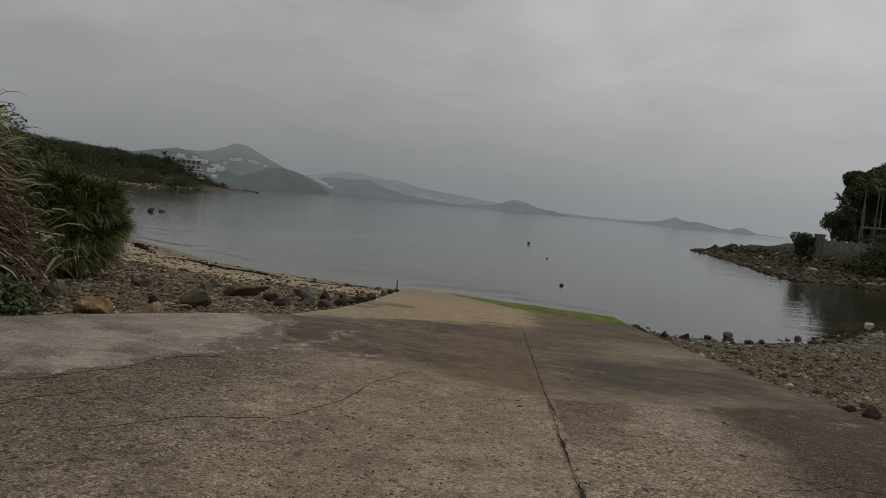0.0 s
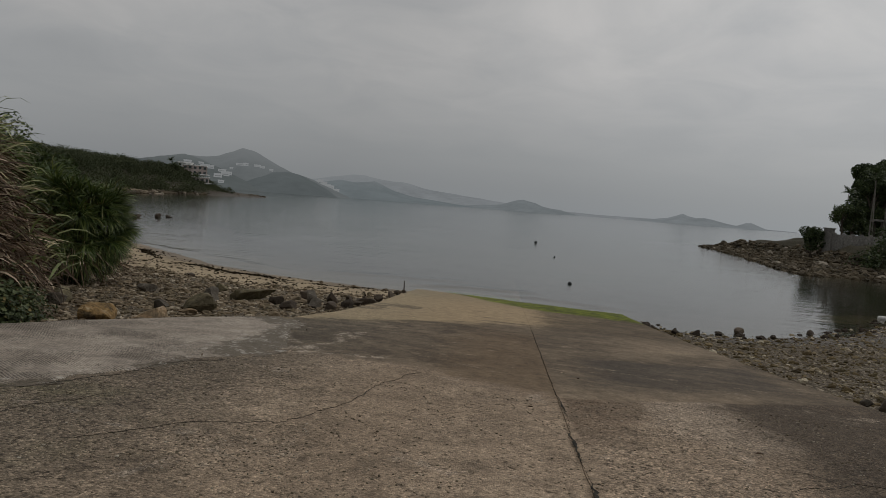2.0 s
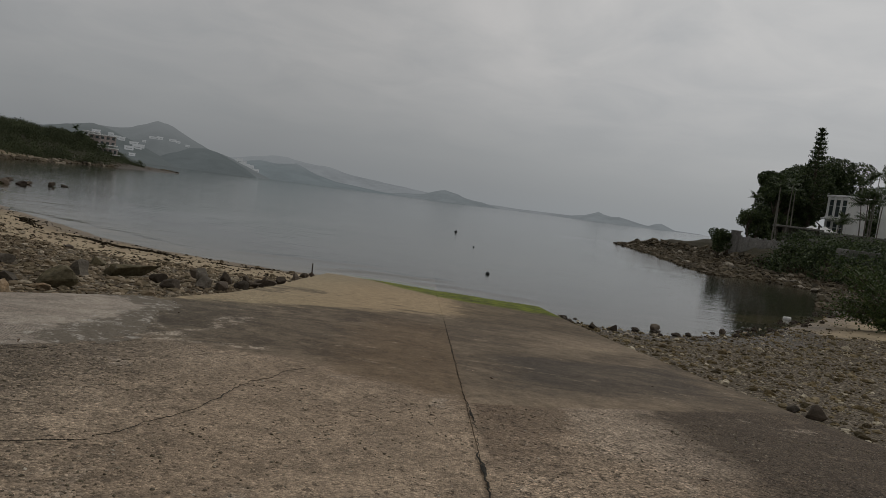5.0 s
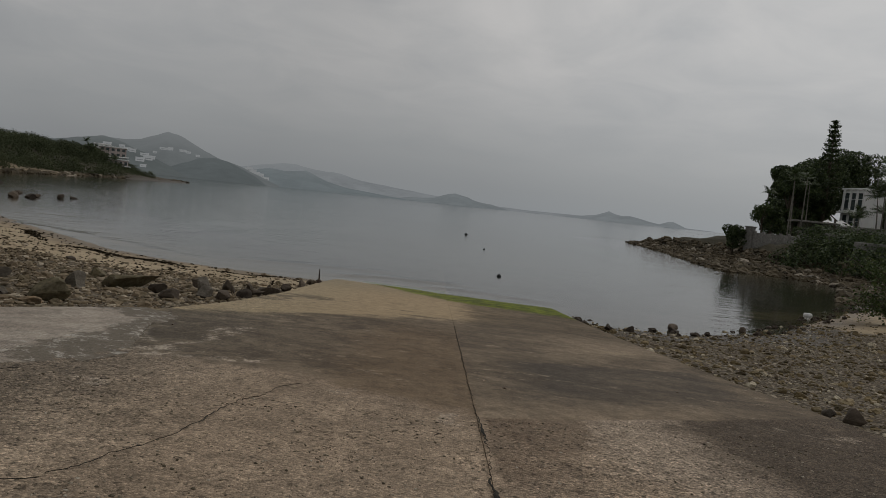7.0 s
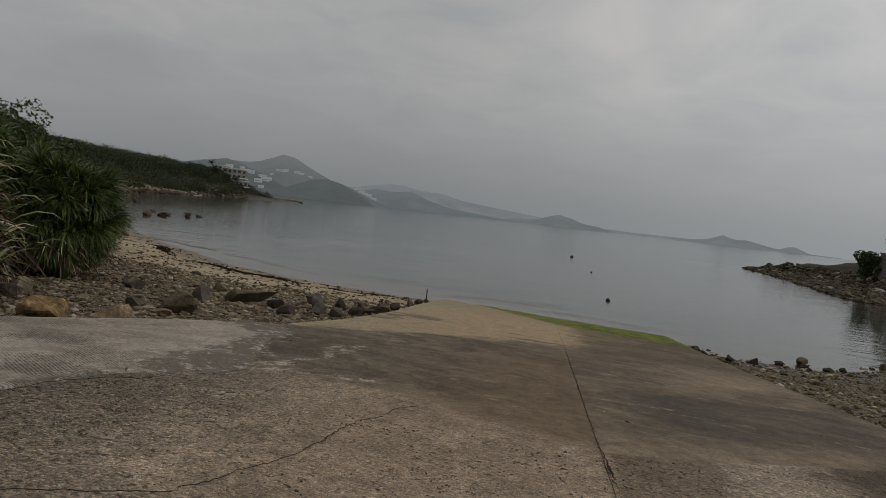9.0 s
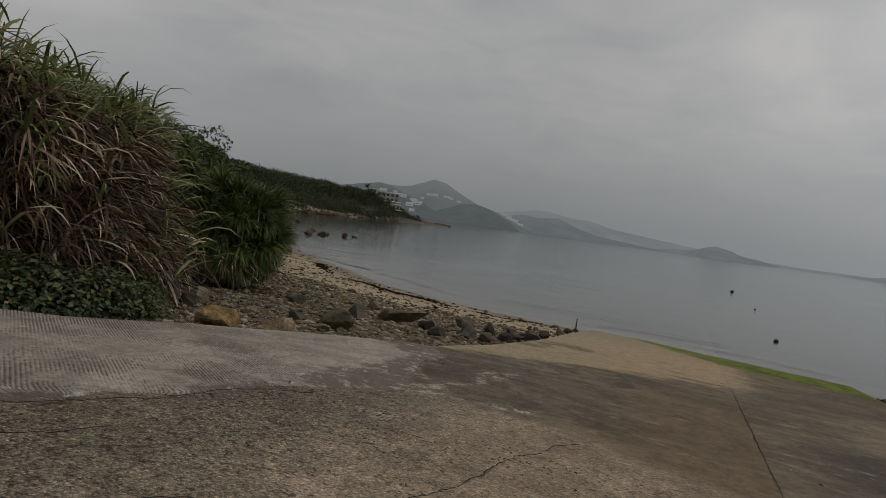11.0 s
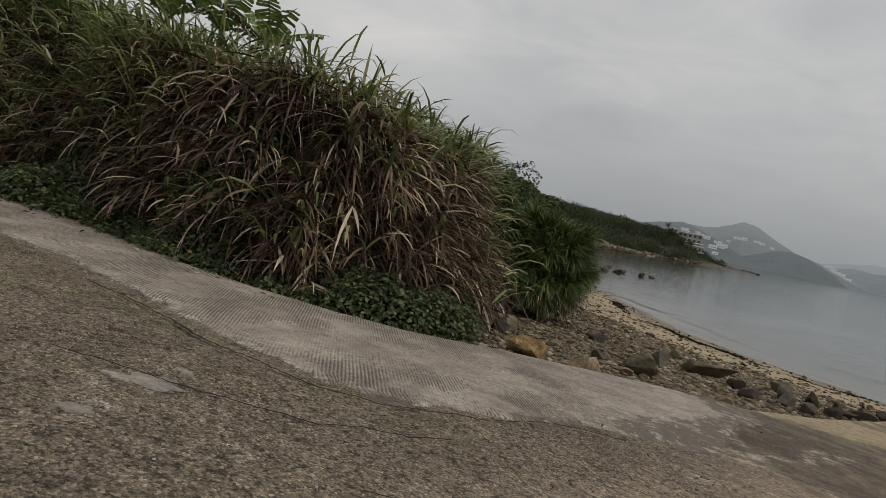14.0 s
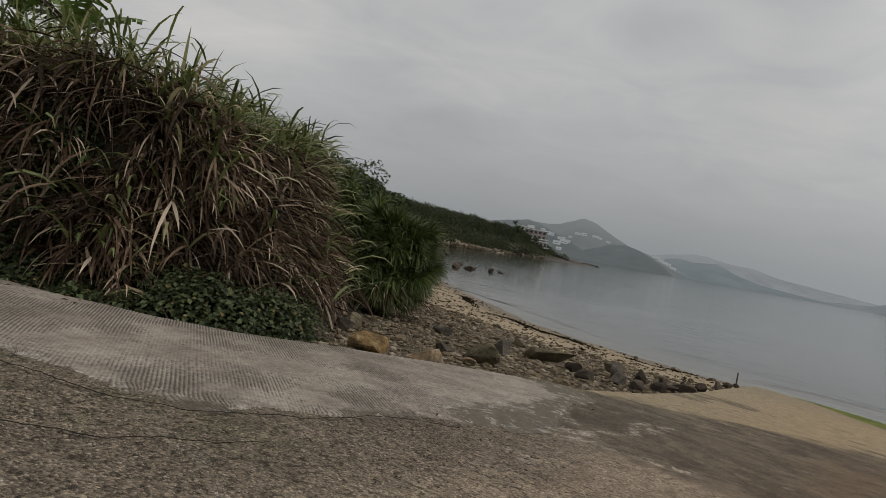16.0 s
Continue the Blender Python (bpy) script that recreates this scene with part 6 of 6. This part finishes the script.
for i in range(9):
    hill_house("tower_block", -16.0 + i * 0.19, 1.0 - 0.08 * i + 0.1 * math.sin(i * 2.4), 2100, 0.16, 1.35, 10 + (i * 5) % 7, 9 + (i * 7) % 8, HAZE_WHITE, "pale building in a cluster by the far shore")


# ---- small things ----
RUBBER = plain("dark_float_plastic", (0.02, 0.02, 0.022), 0.5)


def lathe(profile, sides=14):
    """Corners and faces of a turned shape; profile: radius and height."""
    V = [(r * math.cos(2 * math.pi * k / sides), r * math.sin(2 * math.pi * k / sides), z) for r, z in profile for k in range(sides)]
    F = [[i * sides + k, i * sides + (k + 1) % sides, (i + 1) * sides + (k + 1) % sides, (i + 1) * sides + k] for i in range(len(profile) - 1) for k in range(sides)]
    return np.array(V), np.array(F)


def float_buoy(at, r, label):
    ob = tagged(new("mooring_buoy"), label, "buoy", "mooring buoys")
    ob.location = at
    V, F = lathe([(0.01, -r * 0.7), (r * 0.6, -r * 0.55), (r, -0.05), (r, r * 0.35), (r * 0.75, r * 0.8), (r * 0.25, r), (0.01, r * 1.02)])
    make("body", V, F, RUBBER, ob, True)
    V, F = tube([(-r * 0.3, 0, r * 0.95), (-r * 0.25, 0, r * 1.15), (r * 0.25, 0, r * 1.15), (r * 0.3, 0, r * 0.95)], [r * 0.09] * 4, 6)
    make("ring", V, F, RUBBER, ob, True)


float_buoy((2.5, 72.9, 0.0), 0.17, "dark round mooring buoy on the calm sea")
float_buoy((3.05, 50.8, 0.0), 0.07, "small dark float on the calm sea")
float_buoy((2.53, 31.6, 0.0), 0.1, "dark mooring buoy close to the slipway")


def white_float():
    ob = tagged(new("barrel_float"), "white plastic barrel float lying in the cove", "float")
    ob.scale = (0.58, 0.58, 0.58)
    ob.location, ob.rotation_euler = (15.4, 28.5, 0.04), (radians(88), 0, radians(60))
    body = plain("white_plastic", (0.74, 0.73, 0.70), 0.4)
    V, F = lathe([(0.01, -0.3), (0.1, -0.29), (0.155, -0.22), (0.16, -0.1), (0.15, -0.08), (0.165, -0.05), (0.165, 0.12), (0.15, 0.14), (0.16, 0.16), (0.14, 0.25), (0.06, 0.29), (0.01, 0.3)])
    make("body", V, F, body, ob, True)
    V, F = lathe([(0.01, 0.29), (0.045, 0.29), (0.045, 0.34), (0.01, 0.34)], 10)
    make("cap", V, F, RUBBER, ob, True)


white_float()


def iron_post():
    ob = tagged(new("iron_post"), "short rusty iron post at the slipway's corner", "post")
    ob.location = (-4.18, 22.0, 0.05)
    rust = mottled("rusty_iron", (0.03, 0.022, 0.016), (0.06, 0.04, 0.028), (0.10, 0.06, 0.035), 8, 40, 0.85, 0.5, 0.005)
    V, F = tube([(0, 0, -0.2), (0.005, 0, 0.2), (0, 0.01, 0.52)], [0.025, 0.022, 0.018], 8)
    make("rod", V, F, rust, ob, True)
    V, F = lathe([(0.02, -0.05), (0.11, 0.0), (0.12, 0.1), (0.07, 0.17), (0.02, 0.2)], 9)
    make("collar", V, F, rust, ob)


iron_post()
SOIL = mottled("crack_soil", (0.02, 0.018, 0.014), (0.04, 0.035, 0.027), (0.065, 0.058, 0.045), 6, 40, 0.95, 0.5, 0.01)


def crack(points, width, seed, lift=0.016, stray=0.035):
    """An open crack in the concrete, packed with soil, following a ragged line."""
    rng = np.random.default_rng(seed)
    q = np.array(points, float)
    d = np.r_[0, np.cumsum(np.hypot(*np.diff(q, axis=0).T))]
    n = max(12, int(d[-1] / 0.04))
    s = np.linspace(0, d[-1], n)
    xy = np.stack([np.interp(s, d, q[:, k]) for k in (0, 1)], -1)
    P = np.concatenate([xy, np.zeros((n, 1))], -1)
    xy = xy + np.stack([vnoise(P, 1.5, seed), vnoise(P, 1.5, seed + 1)], -1) * stray + rng.normal(0, 0.006, (n, 2))
    t = unit(np.gradient(xy, axis=0))
    nn = np.stack([-t[:, 1], t[:, 0]], -1)
    w = (width * np.clip(0.45 + 1.1 * vnoise(P, 1.0, seed + 2), 0.03, 1.7) * np.minimum(1, np.minimum(s, d[-1] - s) / 0.25 + 0.1))[:, None] * 0.5
    z = slope(xy[:, 0], xy[:, 1]) + lift + 0.012 * vnoise(np.concatenate([xy, np.zeros((n, 1))], -1), 0.16, 9)
    L, C, R = xy - nn * w, xy, xy + nn * w
    V = np.concatenate([np.c_[L, z], np.c_[C, z + 0.004], np.c_[R, z]])
    i = np.arange(n - 1)
    F = np.concatenate([np.stack([i, i + n, i + n + 1, i + 1], -1), np.stack([i + n, i + 2 * n, i + 2 * n + 1, i + n + 1], -1)])
    return make("crack", V, F, SOIL, slipway, label="soil-filled crack in the concrete")


crack([(-2.3, 3.3), (-2.08, 3.9), (-1.95, 4.5), (-1.9, 5.1), (-1.75, 5.7), (-1.55, 6.15)], 0.007, 501)
crack([(-3.4, 2.2), (-2.9, 2.9), (-2.3, 3.3)], 0.006, 503)
crack([(0.0, 6.2), (0.005, 5.5), (0.02, 5.0), (0.0, 4.0), (0.0, 3.0), (0.0, 1.2)], 0.022, 505, stray=0.01)
crack([(-7.5, 2.2), (-6.6, 2.45), (-5.7, 2.6), (-4.9, 2.9), (-4.5, 3.3), (-4.2, 4.0), (-4.1, 4.9), (-3.75, 5.4)], 0.022, 507, 0.024)
crack([(-5.4, 1.4), (-4.6, 2.1), (-4.2, 2.5), (-3.9, 3.4)], 0.015, 511)
crack([(0.0, 5.7), (0.0, 9.0), (0.0, 13.0)], 0.01, 515, 0.006, 0.006)
crack([(1.5, 3.2), (2.2, 3.6), (3.0, 3.5), (3.9, 3.9)], 0.012, 513)


def mend_patch(x, y, long, wide, turn, seed):
    """A thin flake of cement smeared over the worn slab, with a ragged outline."""
    rng = np.random.default_rng(seed)
    n = 22
    a = np.linspace(0, 2 * math.pi, n, endpoint=False)
    r = 1 + 0.28 * np.sin(2 * a + rng.uniform(0, 6)) * rng.uniform(0.3, 1) + 0.16 * np.sin(5 * a + rng.uniform(0, 6)) + rng.normal(0, 0.06, n)
    px, py = np.cos(a) * r * long * 0.5, np.sin(a) * r * wide * 0.5
    c, sn = math.cos(turn), math.sin(turn)
    rings = []
    for f, up in ((1.0, -0.01), (1.0, 0.014), (0.86, 0.022), (0.4, 0.024)):
        qx, qy = x + (px * c - py * sn) * f, y + (px * sn + py * c) * f
        rings.append(np.stack([qx, qy, slope(qx, qy) + up], -1))
    V = np.concatenate(rings + [[[x, y, slope(x, y) + 0.024]]])
    i, k = np.arange(n), (np.arange(n) + 1) % n
    F4 = np.concatenate([np.stack([i + j * n, k + j * n, k + (j + 1) * n, i + (j + 1) * n], -1) for j in range(3)])
    return make("cement_patch", V, [F4, np.stack([i + 3 * n, k + 3 * n, np.full(n, 4 * n)], -1)], CEMENT, slipway, label="pale flake of cement on the worn slab")


CEMENT = mottled("pale_cement", (0.23, 0.205, 0.17), (0.30, 0.27, 0.225), (0.36, 0.325, 0.275), 3.0, 30.0, 0.9, 0.5, 0.006)
for i, (x, y, long, wide, turn) in enumerate(((-4.84, 1.8, 0.4, 0.2, 0.7), (-4.92, 1.62, 0.16, 0.1, 0.4), (-4.43, 1.26, 0.17, 0.13, 0.9), (-5.04, 2.08, 0.12, 0.1, 0.2), (-3.79, 0.55, 0.2, 0.14, 1.1))):
    mend_patch(x, y, long, wide, turn, 517 + i)


def twigs():
    """Dry stems and weed washed onto the strip's upper end."""
    rng = np.random.default_rng(525)
    n = 420
    x = -13.2 + rng.normal(0, 0.8, n)
    y = 2.1 - 0.12 * (x + 13.2) + rng.normal(0, 0.2, n)
    base = np.stack([x, y, slope(x, y) + 0.03], -1)
    V, F = blades(base, rng.uniform(0, 6.28, n), rng.uniform(0.12, 0.4, n), rng.uniform(0.004, 0.012, n), rng.uniform(1.0, 1.5, n), rng.uniform(0.1, 0.5, n), 4, rng)
    tagged(make("dry_twigs", V, F, GRASS_DRY), "dry twigs and stems lying on the concrete strip", "twigs", kind="stuff")


twigs()


def drift():
    """Dark weed thrown up along the beach."""
    rng = np.random.default_rng(520)

    def keep(x, y):
        d = inside_distance(x, y, LAND) + 0.35 * patch_noise(x, y, 0.15, 521)
        p = np.where(np.abs(d - 1.7) < 0.22, 0.9 * sstep(patch_noise(x, y, 0.12, 522), -0.3, 0.2), np.where((d > 0.6) & (d < 6), 0.03, 0.0))
        return (x < -4.3) & (rng.uniform(0, 1, len(x)) < p)
    x, y = scatter(5200, -32, -4.2, 18, 46, keep, rng)
    c = np.stack([x, y, height(x, y)[0] + 0.012], -1)
    V, F = leaves(c, unit(rng.normal(size=c.shape) * 0.3 + (0, 0, 1)), rng.uniform(0.05, 0.2, len(c)), rng, 0.45)
    m = leafy("dry_weed", [(0.0, (0.015, 0.012, 0.008)), (1.0, (0.06, 0.045, 0.025))], 0.9, 0.1, 0.0)
    tagged(make("seaweed", V, F, m), "dark line of dry seaweed along the sand", "seaweed", kind="stuff")


drift()


def litter():
    """Fallen leaves and grit by the bank and on the slabs."""
    rng = np.random.default_rng(530)
    x, y = scatter(260, -13, 4, 0.8, 9, lambda a, b: rng.uniform(0, 1, len(a)) < np.where(np.abs(inside_distance(a, b, GREEN)) < 1.0, 1.0, 0.008), rng)
    ok = ~off_slipway(x, y, -0.05) & (inside_distance(x, y, GREEN) < 0)
    x, y = x[ok], y[ok]
    c = np.stack([x, y, slope(x, y) + 0.034], -1)
    V, F = leaves(c, unit(rng.normal(size=c.shape) * 0.2 + (0, 0, 1)), rng.uniform(0.04, 0.11, len(c)), rng, 0.4)
    tagged(make("fallen_leaves", V, F, GRASS_DRY), "dry fallen leaves scattered on the concrete", "leaves", kind="stuff")


litter()

# single stones on both beaches, each its own piece of the ground
STONES = [rock_data("stone", 340 + i, STONE_SINGLE, 0.2, 0.6, 2) for i in range(7)]
rng_s = np.random.default_rng(540)
for n, x0, x1, y0, y1, keep in ((160, -10.5, -4.0, 7.0, 17.5, left_bed), (130, 3.6, 12.5, 4.5, 19.5, right_bed)):
    xs, ys = scatter(n, x0, x1, y0, y1, lambda a, b: keep(a, b, rng_s), rng_s)
    zs = height(xs, ys)[0]
    for x, y, z in zip(xs, ys, zs):
        w = 0.06 + 0.16 * rng_s.uniform() ** 2
        ob = new("stone", STONES[int(rng_s.integers(7))])
        ob.parent = ground
        ob.matrix_local = Matrix.LocRotScale((x, y, z + w * 0.12), Euler((0, 0, rng_s.uniform(0, 6.28))), (w, w * rng_s.uniform(0.7, 1), w * rng_s.uniform(0.6, 1.0)))
